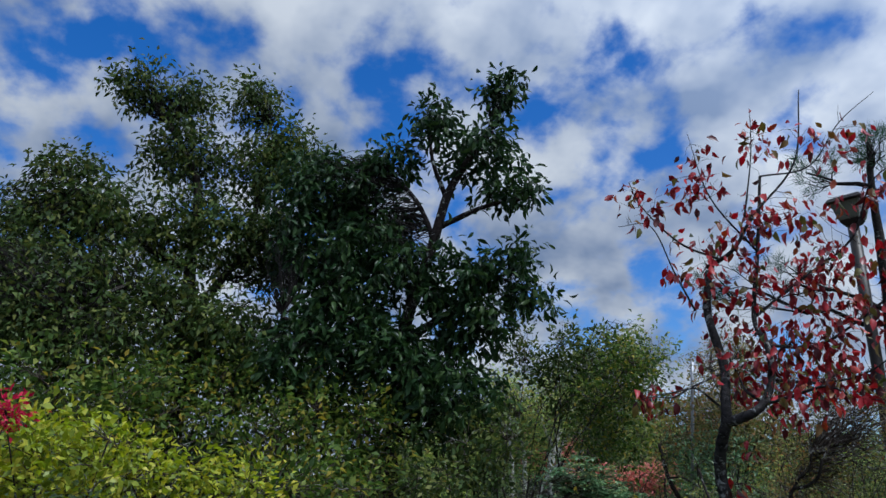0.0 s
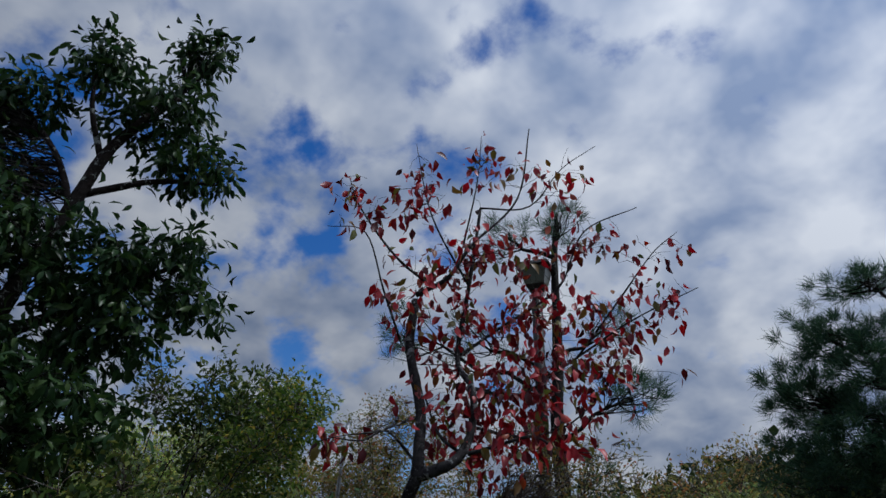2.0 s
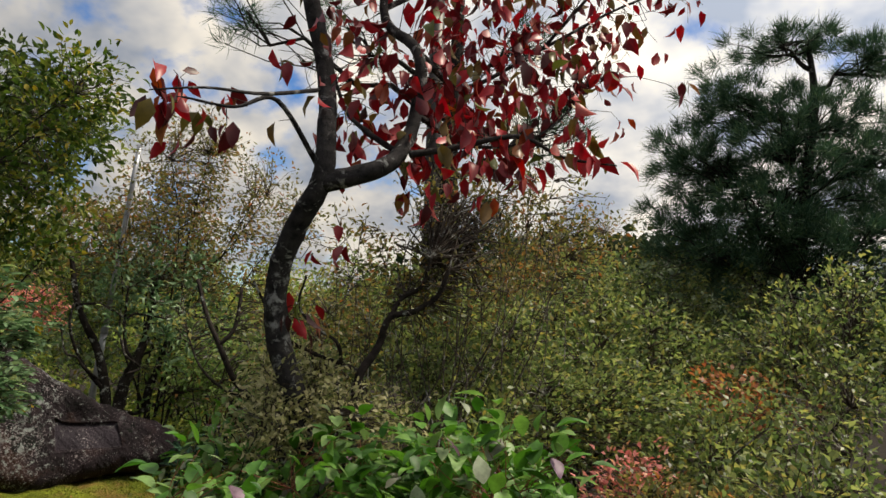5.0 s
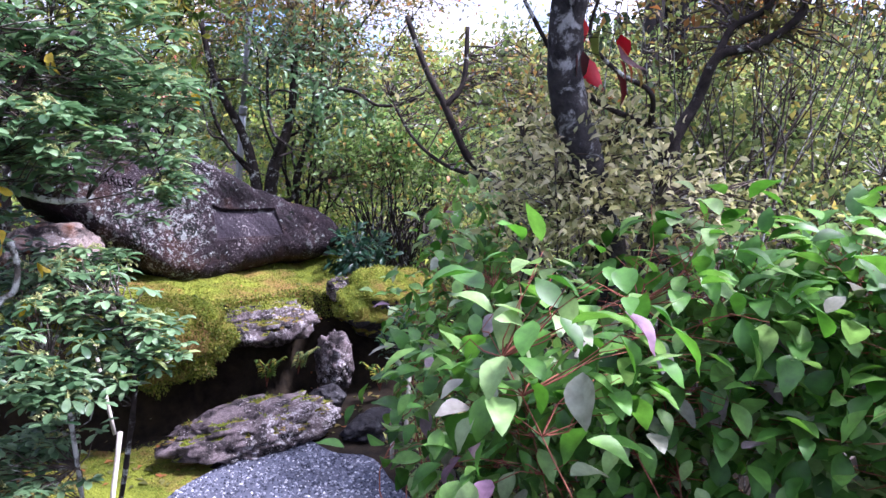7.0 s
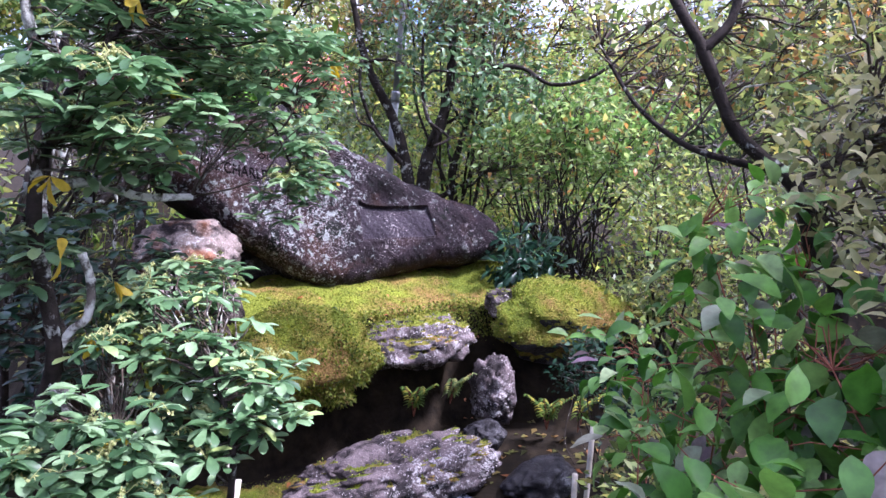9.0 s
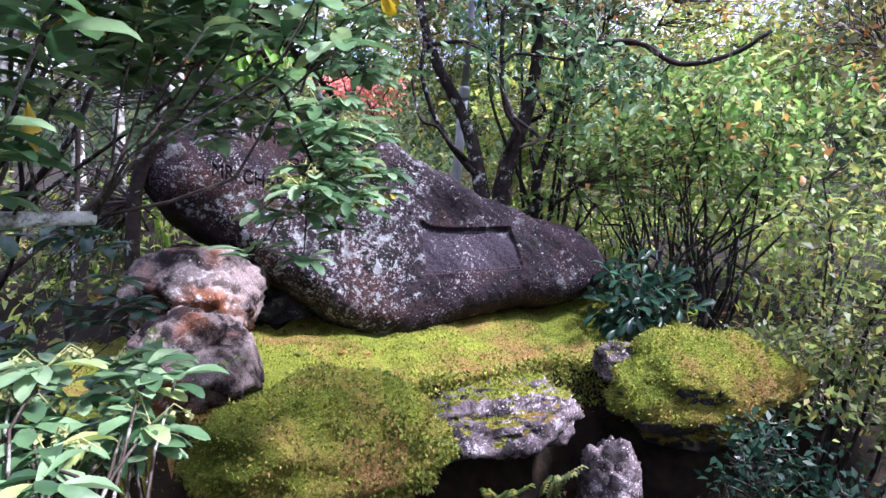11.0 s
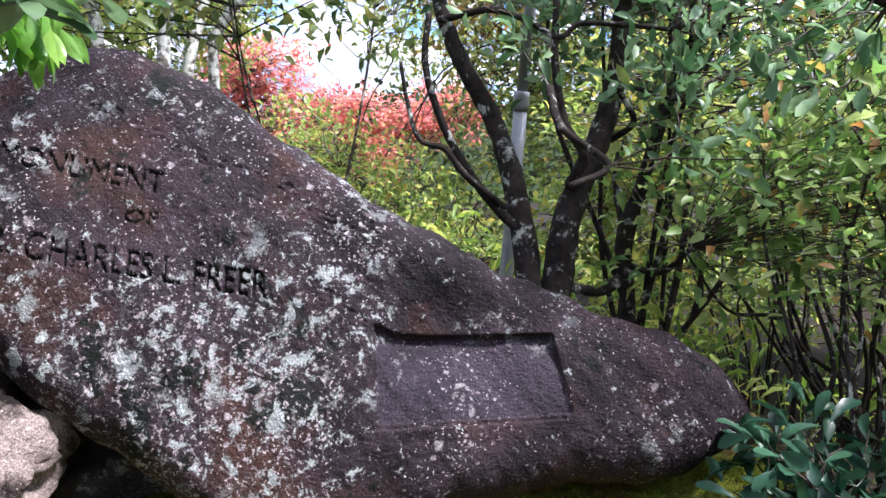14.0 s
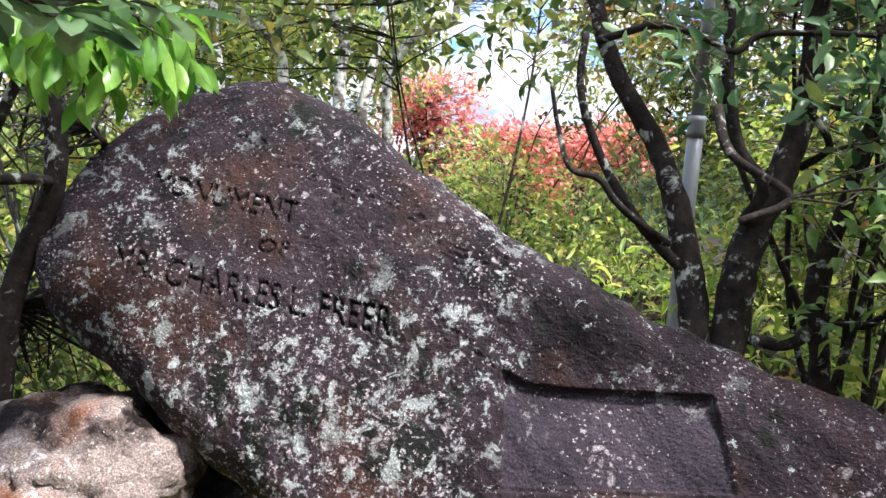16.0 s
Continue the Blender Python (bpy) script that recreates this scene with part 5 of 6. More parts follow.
def whorls(name, at, label, limbs, blobs, density, leaf=L_RHODO, size=0.070, golden=()):
    """A shrub with leaves in whorls at the ends of its twigs, and a few golden ones."""
    root = empty(name, at, label, "shrub")
    nodes = []
    for i, (pts, r0, r1) in enumerate(limbs):
        line = curve_through(pts)
        nodes.append(line)
        b = Buf()
        tube(b, line, r0, r1, 9, 0.08)
        b.make("limb", PALE_BARK if i % 2 or i == 2 else BARK, root)
    nodes = np.vstack(nodes)
    tw, cr, gd, fl = Buf(), Buf(), Buf(), Buf()
    for centre, radii in blobs:
        radii = np.broadcast_to(np.asarray(radii, float), (3,))
        for tip in np.asarray(centre) + ball(max(3, int(density * 0.3 * math.pi * np.prod(radii) ** (2 / 3) / (size**2 * 1.8))), 0.3) * radii:
            start = nodes[np.argmin(np.linalg.norm(nodes - tip, axis=1))]
            tube(tw, wobbly(start, tip, 5, 0.06, -0.03), 0.0028, 0.0016, 4)
            n = rng.integers(7, 11)
            turn = np.arange(n) * 2.4 + rng.uniform(0, 6)
            axis = unit(np.array([rng.normal(0, 0.25), rng.normal(0, 0.25), 1.0]))
            way = np.stack([np.cos(turn), np.sin(turn), rng.uniform(-0.40, 0.30, n)], -1) + axis * 0.1
            if leaf == L_RHODO and rng.uniform() < 0.3:
                spray(fl, tip, size)
            leaves(cr, np.repeat(tip[None], n, 0) + rng.normal(0, 0.006, (n, 3)), way, size * rng.uniform(0.75, 1.15, n), 0.42, WHORL, 0.95)
    for spot in golden:
        k = rng.integers(2, 5)
        leaves(gd, np.repeat(np.array(spot)[None], k, 0), rng.normal(0, 0.5, (k, 3)) + np.array([0, 0, -0.8]), size * rng.uniform(0.8, 1.0, k), 0.4, WHORL, 0.3)
    tagged(tw.make("twigwork", TWIG, root), kind="stuff")
    tagged(cr.make("crown", leaf, root), kind="stuff")
    if fl.n:
        tagged(fl.make("bud_spray", L_BUDS, root, "drooping sprays of pale yellow-green buds"), kind="stuff")
    if gd.n:
        gd.make("golden_leaves", L_GOLD, root, "faded golden leaves")


whorls("whorled_evergreen_shrub", (-2.45, 2.35, -0.12), "evergreen shrub with whorls of narrow leaves on pale lichened limbs",
       [([(-2.45, 2.35, -0.15), (-2.4, 2.45, 0.4), (-2.25, 2.58, 0.7), (-2.13, 2.63, 0.89), (-2.14, 2.62, 1.28), (-2.18, 2.81, 1.59)], 0.030, 0.012),
        ([(-2.19, 2.64, 1.29), (-2.15, 2.77, 1.30), (-2.11, 2.89, 1.26), (-2.09, 3.04, 1.25)], 0.014, 0.009),
        ([(-2.08, 2.68, 1.15), (-2.069, 2.69, 1.074), (-2.073, 2.676, 1.003), (-2.104, 2.655, 0.97), (-2.138, 2.623, 0.878), (-2.106, 2.627, 0.817), (-2.082, 2.631, 0.775)], 0.010, 0.009), ([(-2.122, 2.625, 0.85), (-2.06, 2.645, 0.82), (-2.021, 2.665, 0.809)], 0.008, 0.005),
        ([(-2.18, 2.81, 1.55), (-2.19, 2.94, 1.69), (-2.22, 3.20, 1.85)], 0.014, 0.008), ([(-2.20, 2.79, 1.57), (-2.17, 2.67, 1.62), (-2.18, 2.66, 1.74)], 0.016, 0.01),
        ([(-2.22, 3.20, 1.85), (-2.28, 3.45, 1.70), (-2.25, 3.72, 1.52), (-2.32, 3.95, 1.46), (-2.41, 4.15, 1.57)], 0.010, 0.004), ([(-2.25, 3.72, 1.52), (-2.20, 3.74, 1.38), (-2.23, 3.92, 1.27)], 0.005, 0.003), ([(-2.28, 3.45, 1.70), (-2.18, 3.50, 1.50), (-2.10, 3.52, 1.32)], 0.006, 0.003)],
       [((-2.10, 2.67, 1.46), (0.22, 0.2, 0.12)), ((-2.12, 2.87, 1.34), (0.14, 0.14, 0.08)), ((-2.27, 3.29, 1.60), (0.28, 0.28, 0.18)), ((-2.28, 3.66, 1.67), (0.25, 0.25, 0.18)), ((-2.31, 3.11, 1.69), (0.28, 0.28, 0.15)), ((-2.21, 3.71, 1.40), (0.14, 0.14, 0.1))] + [
        ((-2.25, 3.44, 1.43), (0.16, 0.16, 0.12)), ((-2.20, 2.62, 1.18), (0.14, 0.14, 0.12)), ((-2.26, 3.94, 1.35), (0.12, 0.12, 0.08)), ((-2.35, 3.91, 1.46), (0.11, 0.11, 0.08)), ((-2.41, 4.15, 1.59), (0.16, 0.16, 0.1)), ((-2.11, 3.63, 1.25), (0.10, 0.10, 0.08)), ((-2.24, 3.80, 1.28), (0.08, 0.08, 0.06)), ((-2.24, 3.96, 1.25), (0.05, 0.05, 0.05)), ((-2.03, 2.91, 1.79), (0.3, 0.3, 0.2)), ((-1.98, 2.69, 1.49), (0.25, 0.25, 0.15)), ((-1.97, 3.19, 1.60), (0.25, 0.25, 0.15)), ((-2.10, 3.52, 1.30), (0.10, 0.10, 0.09)), ((-2.14, 3.47, 1.20), (0.07, 0.07, 0.06))], 9.0, golden=((-2.00, 2.55, 1.33), (-2.01, 2.91, 1.39), (-2.19, 2.94, 1.55), (-2.26, 3.16, 1.56), (-2.05, 3.69, 1.67), (-2.23, 3.45, 1.72), (-2.00, 2.80, 1.72), (-2.24, 3.89, 1.33), (-2.19, 3.95, 1.24)))
whorls("whorled_evergreen_shrub", (-2.0, 2.75, -0.12), "low evergreen shrub with whorled leaves and a pale thin stem",
       [([(-1.95, 2.85, -0.15), (-1.85, 2.8, 0.2), (-1.71, 2.71, 0.66), (-1.71, 2.71, 0.78), (-1.73, 2.69, 0.94)], 0.010, 0.006), ([(-1.98, 2.85, -0.13), (-1.84, 2.59, 0.69), (-1.87, 2.56, 0.82)], 0.008, 0.005)],
       [((-1.99, 2.80, 0.99), (0.16, 0.16, 0.1)), ((-1.84, 2.73, 0.94), (0.16, 0.16, 0.1)), ((-1.70, 2.78, 0.86), (0.12, 0.12, 0.09)), ((-1.74, 2.69, 0.78), (0.1, 0.1, 0.07)), ((-1.83, 2.45, 0.84), (0.16, 0.16, 0.09)), ((-1.77, 2.45, 0.78), (0.12, 0.12, 0.06)), ((-1.88, 2.39, 0.84), (0.14, 0.14, 0.08)), ((-2.02, 2.97, 1.03), (0.14, 0.14, 0.1)), ((-2.09, 2.76, 0.98), (0.12, 0.12, 0.1)), ((-2.03, 2.70, 0.52), (0.16, 0.16, 0.10)), ((-1.88, 2.72, 0.74), (0.16, 0.16, 0.10)), ((-1.68, 2.78, 0.82), (0.10, 0.10, 0.08)), ((-2.02, 2.62, 0.42), (0.16, 0.16, 0.1))], 10.0, size=0.058, golden=((-1.75, 2.47, 0.86), (-2.00, 2.56, 1.16), (-2.01, 2.70, 1.09), (-1.97, 2.60, 0.99)))
whorls("dark_evergreen_shrub", (-3.0, 3.4, 0.0), "dark evergreen shrub in the shade beside the boulders", [([(-3.0, 3.4, -0.1), (-2.95, 3.4, 0.3), (-2.67, 3.00, 0.86)], 0.015, 0.006)],
       [((-2.75, 3.06, 0.95), (0.3, 0.3, 0.25)), ((-2.68, 2.99, 0.65), (0.3, 0.3, 0.2)), ((-2.83, 3.58, 1.02), (0.18, 0.18, 0.12))], 4.0, L_DARK, 0.08)

# leaves that hang close by the last stand
plant("overhanging_tree", (-3.30, 3.55, -0.12), "tree with long light-green leaves hanging from lichened limbs", "tree",
      [([(-3.30, 3.55, -0.15), (-3.35, 3.60, 1.2), (-3.22, 3.88, 1.95), (-3.02, 4.28, 1.86), (-2.95, 4.40, 1.72)], 0.025, 0.005), ([(-3.22, 3.88, 1.95), (-3.00, 4.15, 1.88), (-2.90, 4.27, 1.72)], 0.010, 0.004)],
      [((-2.90, 4.27, 1.66), (0.12, 0.12, 0.09)), ((-2.97, 4.43, 1.69), (0.12, 0.12, 0.09)), ((-3.04, 4.37, 1.66), (0.10, 0.10, 0.08)), ((-3.00, 4.50, 1.65), (0.06, 0.06, 0.06)), ((-2.83, 4.42, 1.66), (0.1, 0.1, 0.08))],
      L_NEAR, 0.075, 4, 6, width=0.40, shape=FINE, droop=1.2, flat=0.4, clump=0.06, bark=PALE_BARK)
plant("lichened_tree", (-3.55, 4.31, 0.86), "dark trunk with thick pale lichen beside the monument", "tree",
      [([(-3.55, 4.27, 0.55), (-3.55, 4.29, 1.02), (-3.55, 4.33, 1.24), (-3.49, 4.39, 1.43), (-3.49, 4.39, 1.60), (-3.50, 4.33, 1.70), (-3.55, 4.32, 1.93)], 0.030, 0.022), ([(-3.49, 4.39, 1.44), (-3.40, 4.32, 1.44), (-3.36, 4.24, 1.43)], 0.014, 0.01), ([(-3.49, 4.39, 1.60), (-3.53, 4.46, 1.58), (-3.52, 4.51, 1.54)], 0.010, 0.006)],
      [((-4.24, 4.45, 0.92), (0.25, 0.25, 0.25)), ((-4.51, 4.63, 0.98), (0.2, 0.2, 0.2)), ((-4.44, 4.48, 1.63), (0.25, 0.25, 0.25))], L_SHRUB, 0.05, 5, 3, shape=BROAD, bark=BARK)

# ---- lichened shrubs by the red-leaved tree ----
plant("lichened_shrub", (-0.24, 2.62, -0.1), "half-bare shrub with crooked lichen-grey limbs", "shrub",
      [([(-0.24, 2.62, -0.15), (-0.22, 2.62, 0.7), (-0.20, 2.74, 1.28), (-0.18, 2.73, 1.48), (-0.12, 2.78, 1.60), (-0.08, 2.77, 1.71), (0.01, 2.80, 1.74), (0.10, 2.78, 1.80), (0.14, 2.77, 1.90)], 0.022, 0.008),
       ([(-0.08, 2.77, 1.71), (-0.04, 2.81, 1.79), (0.04, 2.79, 1.84), (0.07, 2.79, 1.95)], 0.011, 0.006),
       ([(-0.18, 2.74, 1.51), (-0.26, 2.69, 1.54), (-0.34, 2.65, 1.57), (-0.43, 2.60, 1.62), (-0.49, 2.60, 1.70), (-0.56, 2.60, 1.82)], 0.009, 0.005),
       ([(-0.24, 2.69, 1.54), (-0.25, 2.64, 1.61), (-0.33, 2.65, 1.66), (-0.40, 2.65, 1.74), (-0.38, 2.65, 1.85)], 0.008, 0.004)],
      [((0.12, 2.88, 1.81), 0.2), ((0.00, 3.01, 1.87), 0.2), ((0.21, 3.46, 2.16), 0.3)], L_BROWN, 0.03, 4, 1.5, bark=BARK, clump=0.06)
plant("crooked_shrub", (-0.70, 3.05, -0.1), "crooked dark-limbed shrub with thin pale foliage", "shrub",
      [([(-0.70, 3.05, -0.15), (-0.54, 3.10, 0.99), (-0.60, 3.08, 1.23), (-0.64, 3.05, 1.34), (-0.75, 3.05, 1.44), (-0.82, 3.02, 1.59), (-0.89, 3.04, 1.71), (-0.96, 3.08, 1.87)], 0.020, 0.009),
       ([(-0.82, 3.02, 1.59), (-0.77, 3.05, 1.67), (-0.77, 3.10, 1.84)], 0.011, 0.007),
       ([(-0.69, 3.06, 1.37), (-0.84, 3.14, 1.41), (-0.96, 3.18, 1.50), (-1.06, 3.26, 1.64)], 0.009, 0.004),
       ([(-0.64, 3.05, 1.34), (-0.51, 3.10, 1.45), (-0.40, 3.09, 1.61)], 0.009, 0.004)],
      [((-0.63, 3.20, 1.58), 0.22), ((-0.55, 3.10, 1.40), 0.2), ((-0.37, 2.99, 1.45), 0.18), ((-0.95, 3.28, 1.68), 0.2), ((-0.29, 2.77, 1.36), 0.15)], L_SHRUB, 0.032, 5, 1.8, bark=BARK, clump=0.06)

# ---- shrubs round the garden ----
def grow(kind_name, foot, words, blobs, leaf, size, per, dens, stems, stem_r):
    """A shrub that stands on the ground, with leaves fine or broad by their size."""
    foot = np.array(foot, float)
    foot[2] = ground_height(foot[0], foot[1]) - 0.03
    shrub(kind_name, foot, words, blobs, leaf, size, per * 1.4, dens, stems=stems if kind_name == "twiggy_shrub" else min(stems, 9), stem_r=min(stem_r, 0.014),
          shape=BROAD if (size > 0.05 and dens < 6) or leaf == L_PALE else SMALL, width=0.5, clump=min(0.13, size * 2.2), bark=TWIG if kind_name in ("thicket_shrub", "background_tree", "autumn_shrub", "twiggy_shrub", "green_tree") else BARK)


grow("twiggy_shrub", (-0.05, 3.00, -0.1), "twiggy half-bare shrub with fine bronze leaves", [((-0.05, 3.30, 1.95), 0.25), ((0.30, 3.50, 2.20), 0.35), ((0.60, 3.70, 2.35), 0.30), ((0.10, 3.40, 2.35), 0.25), ((0.75, 3.70, 2.10), 0.25), ((-0.30, 3.30, 2.05), 0.22)], L_BROWN, 0.032, 4, 1.6, 40, 0.005)
grow("small_leaf_shrub", (-0.60, 2.58, -0.1), "shrub with small pale beige-green leaves before the dark trunk", [((-0.52, 2.75, 1.50), 0.15), ((-0.39, 2.64, 1.44), 0.16), ((-0.43, 2.64, 1.32), 0.13), ((-0.33, 2.52, 1.29), 0.12), ((-0.56, 2.80, 1.36), 0.14), ((-0.29, 2.67, 1.47), 0.12), ((-0.36, 2.62, 1.42), 0.16), ((-0.45, 2.58, 1.30), 0.16), ((-0.20, 2.62, 1.35), 0.16), ((-0.05, 2.70, 1.30), 0.16)], L_PALE, 0.028, 6, 2.8, 9, 0.005)
grow("bronze_shrub", (-2.57, 6.32, 0.94), "tall shrub with small bronze-green leaves on fine twigs", [((-2.51, 6.48, 3.31), 0.55), ((-2.06, 6.79, 3.08), 0.53), ((-2.61, 6.30, 2.54), 0.59), ((-2.00, 6.53, 2.38), 0.53), ((-1.71, 7.17, 2.94), 0.40)], L_BROWN, 0.045, 6, 3.0, 14, 0.012)
grow("green_shrub", (-2.45, 7.44, 0.85), "dense green shrub with many small leaves", [((-2.34, 7.48, 1.85), 0.55), ((-3.08, 7.51, 1.77), 0.55), ((-1.95, 7.80, 2.13), 0.5), ((-2.08, 7.14, 1.33), 0.45)], L_YELLOW, 0.055, 7, 3.0, 9, 0.008)
grow("green_shrub", (-1.83, 5.81, 0.58), "dense green shrub beside the mossy boulder", [((-1.98, 6.12, 1.45), 0.45), ((-1.50, 6.00, 1.50), 0.36), ((-1.85, 6.50, 1.73), 0.45), ((-1.29, 5.93, 1.51), 0.39)], L_THIN, 0.052, 7, 1.6, 12, 0.010)
grow("green_shrub", (-1.12, 5.54, 0.45), "leafy green shrub beyond the mossy boulder", [((-1.03, 5.75, 1.27), 0.3), ((-1.05, 5.55, 0.91), 0.32), ((-1.10, 5.34, 0.50), 0.25), ((-0.71, 5.56, 0.93), 0.3), ((-0.46, 5.14, 0.78), 0.25)], L_SHRUB, 0.05, 6, 2.2, 10, 0.012)
grow("green_shrub", (-1.24, 4.72, 0.20), "low green plants beside the wet rocks", [((-1.30, 4.71, 0.41), 0.16), ((-1.05, 4.54, 0.34), 0.18), ((-1.75, 5.64, 0.36), 0.1)], L_DARK, 0.035, 5, 6, 8, 0.005)
grow("branching_shrub", (-0.36, 4.13, 0.75), "shrub of bent dark limbs with thin foliage", [((-0.53, 4.15, 1.77), 0.3), ((-0.78, 4.36, 1.73), 0.25), ((-0.42, 4.03, 1.60), 0.3), ((-1.11, 4.74, 1.73), 0.25)], L_BROWN, 0.035, 4, 2.0, 4, 0.009)
grow("low_shrub", (0.08, 3.86, 1.25), "low autumn-tinted shrub with fine leaves", [((0.01, 3.96, 1.65), 0.35), ((0.35, 4.15, 1.61), 0.4), ((0.16, 3.56, 1.38), 0.3)], L_SHRUB, 0.038, 7, 6, 12, 0.01)
grow("low_shrub", (0.87, 4.58, 1.22), "low olive shrub with bare grey twigs", [((0.87, 4.99, 1.71), 0.45), ((1.29, 4.90, 1.64), 0.45), ((0.91, 4.17, 1.38), 0.35)], L_SHRUB, 0.045, 6, 6, 14, 0.01)
grow("low_shrub", (0.70, 3.40, 1.12), "low grey-twigged shrub with thin leaves", [((0.62, 3.51, 1.30), 0.3), ((0.90, 3.45, 1.27), 0.32), ((0.39, 3.24, 1.20), 0.25)], L_SHRUB, 0.035, 6, 6, 14, 0.008)
grow("low_shrub", (2.00, 5.94, 1.50), "low yellowish shrub in the far bed", [((1.94, 6.48, 2.03), 0.55), ((2.38, 6.01, 1.87), 0.55), ((1.44, 7.12, 2.16), 0.5), ((1.81, 5.16, 1.51), 0.45)], L_SHRUB, 0.05, 7, 5, 10, 0.012)
grow("bronze_shrub", (1.41, 8.14, 2.00), "bronze autumn shrub in the far bed", [((1.43, 8.34, 2.85), 0.6), ((0.87, 7.82, 2.39), 0.6), ((0.39, 6.75, 2.16), 0.5)], L_BROWN, 0.055, 7, 5, 10, 0.015)
grow("green_shrub", (1.95, 4.23, 1.05), "bright green leafy shrub", [((2.13, 4.59, 1.60), 0.4), ((2.14, 4.13, 1.43), 0.4), ((1.72, 3.45, 1.15), 0.35), ((2.53, 4.60, 1.82), 0.5)], L_SHRUB, 0.042, 6, 5, 10, 0.01)
grow("orange_maple_shrub", (1.77, 4.09, 1.06), "low maple with pale orange leaves", [((1.83, 4.28, 1.44), (0.3, 0.3, 0.06)), ((1.77, 4.09, 1.30), (0.35, 0.35, 0.06))], L_ORANGE, 0.05, 6, 8, 6, 0.01)
grow("low_shrub", (1.25, 3.23, 0.85), "low dark green shrub in the bed", [((1.33, 3.62, 1.16), 0.35), ((1.38, 3.17, 1.05), 0.35), ((1.35, 2.74, 1.00), 0.3), ((1.24, 3.87, 1.27), 0.3)], L_SHRUB, 0.04, 7, 6, 12, 0.008)
grow("red_leaf_shrub", (0.84, 2.84, 0.89), "low shrub with scarlet tips and rusty leaves", [((0.90, 3.03, 1.12), (0.14, 0.14, 0.10)), ((0.79, 2.96, 1.04), (0.12, 0.12, 0.08))], L_SCARLET, 0.032, 5, 7, 8, 0.005)
grow("low_shrub", (0.90, 2.72, 0.80), "low rusty-brown shrub beneath the scarlet tips", [((0.91, 2.82, 0.98), 0.2), ((1.02, 2.57, 0.98), 0.22), ((0.70, 2.68, 0.95), 0.15)], L_BROWN, 0.03, 6, 8, 10, 0.005)
grow("green_tree", (-4.3, 6.2, 0.5), "leafy green tree with yellowing leaves over the monument", [((-3.62, 5.51, 3.47), 0.55), ((-3.31, 5.94, 3.59), 0.45), ((-3.58, 5.53, 2.79), 0.5), ((-3.83, 5.10, 3.02), 0.6), ((-4.02, 5.15, 2.22), 0.5), ((-3.70, 5.88, 2.39), 0.5)], L_SHRUB, 0.07, 7, 3.0, 3, 0.007)
grow("yellow_maple", (-1.5, -1.3, -0.12), "yellow-green maple bush lit from above", [((-1.32, -1.49, 1.67), (0.5, 0.4, 0.2)), ((-1.25, -1.71, 1.72), (0.3, 0.3, 0.2)), ((-1.45, -1.18, 1.66), (0.3, 0.3, 0.15)), ((-1.58, -0.66, 1.60), (0.35, 0.35, 0.15))], L_MAPLE, 0.05, 9, 8, 12, 0.012)
grow("dark_hedge", (-4.2, 0.6, 0.0), "dark evergreen hedge behind the tall trees", [((-4.92, 0.10, 2.51), 0.6), ((-4.68, 0.75, 2.62), 0.6), ((-4.34, 1.44, 2.55), 0.6), ((-3.77, 1.98, 2.45), 0.6), ((-4.93, -0.68, 2.47), 0.6), ((-3.94, 0.91, 1.94), 0.6), ((-4.28, 0.13, 1.89), 0.6), ((-3.54, 1.60, 1.87), 0.5)], L_FINE, 0.085, 9, 4.5, 8, 0.02)
grow("scarlet_maple_shrub", (-1.35, -1.75, -0.12), "bright scarlet maple tip above the bush", [((-1.06, -1.78, 1.84), (0.05, 0.05, 0.045))], L_CRIMSON, 0.03, 9, 24, 4, 0.008)
grow("understorey_shrub", (-2.6, 0.4, -0.12), "dark green understorey shrub below the tall trees", [((-3.41, 0.16, 2.38), 0.4), ((-2.94, 0.67, 2.26), 0.4), ((-2.53, 0.96, 2.17), 0.35), ((-3.12, -0.86, 2.11), 0.35), ((-2.64, 0.15, 1.98), (0.5, 0.5, 0.35)), ((-2.31, 0.74, 1.76), (0.45, 0.45, 0.3)), ((-3.40, -0.39, 2.27), (0.5, 0.5, 0.35)), ((-3.10, -1.24, 2.18), (0.45, 0.45, 0.3)), ((-1.86, 0.13, 1.56), (0.5, 0.5, 0.3))], L_UNDER, 0.065, 8, 6, 12, 0.02)
grow("understorey_shrub", (-2.0, 2.0, -0.12), "dark shrub with bare twigs below the tall trees", [((-1.99, 1.65, 1.98), (0.45, 0.45, 0.35)), ((-1.80, 1.50, 1.78), (0.25, 0.25, 0.25)), ((-1.80, 1.04, 1.62), (0.35, 0.35, 0.25))], L_FINE, 0.06, 7, 6, 12, 0.02)
grow("autumn_tree", (-3.65, 3.45, 0.0), "tall autumn-tinted tree leaning over the boulders", [((-3.03, 3.98, 3.12), 0.45), ((-2.59, 4.33, 3.05), 0.4), ((-3.49, 3.70, 3.27), 0.4), ((-2.83, 4.01, 2.72), 0.4), ((-3.04, 4.43, 3.26), 0.4), ((-2.71, 4.68, 2.94), 0.4), ((-3.28, 4.23, 2.92), 0.45)], L_FINE, 0.07, 8, 4.6, 8, 0.02)
grow("leafy_tree", (-3.5, 2.9, 0.0), "green tree with dense glossy leaves and a few yellow ones", [((-2.25, 3.68, 2.62), 0.38), ((-2.10, 3.78, 2.15), 0.25), ((-2.45, 3.66, 2.20), 0.3), ((-1.95, 3.66, 2.92), 0.32)], L_UNDER, 0.052, 8, 5.0, 5, 0.012)
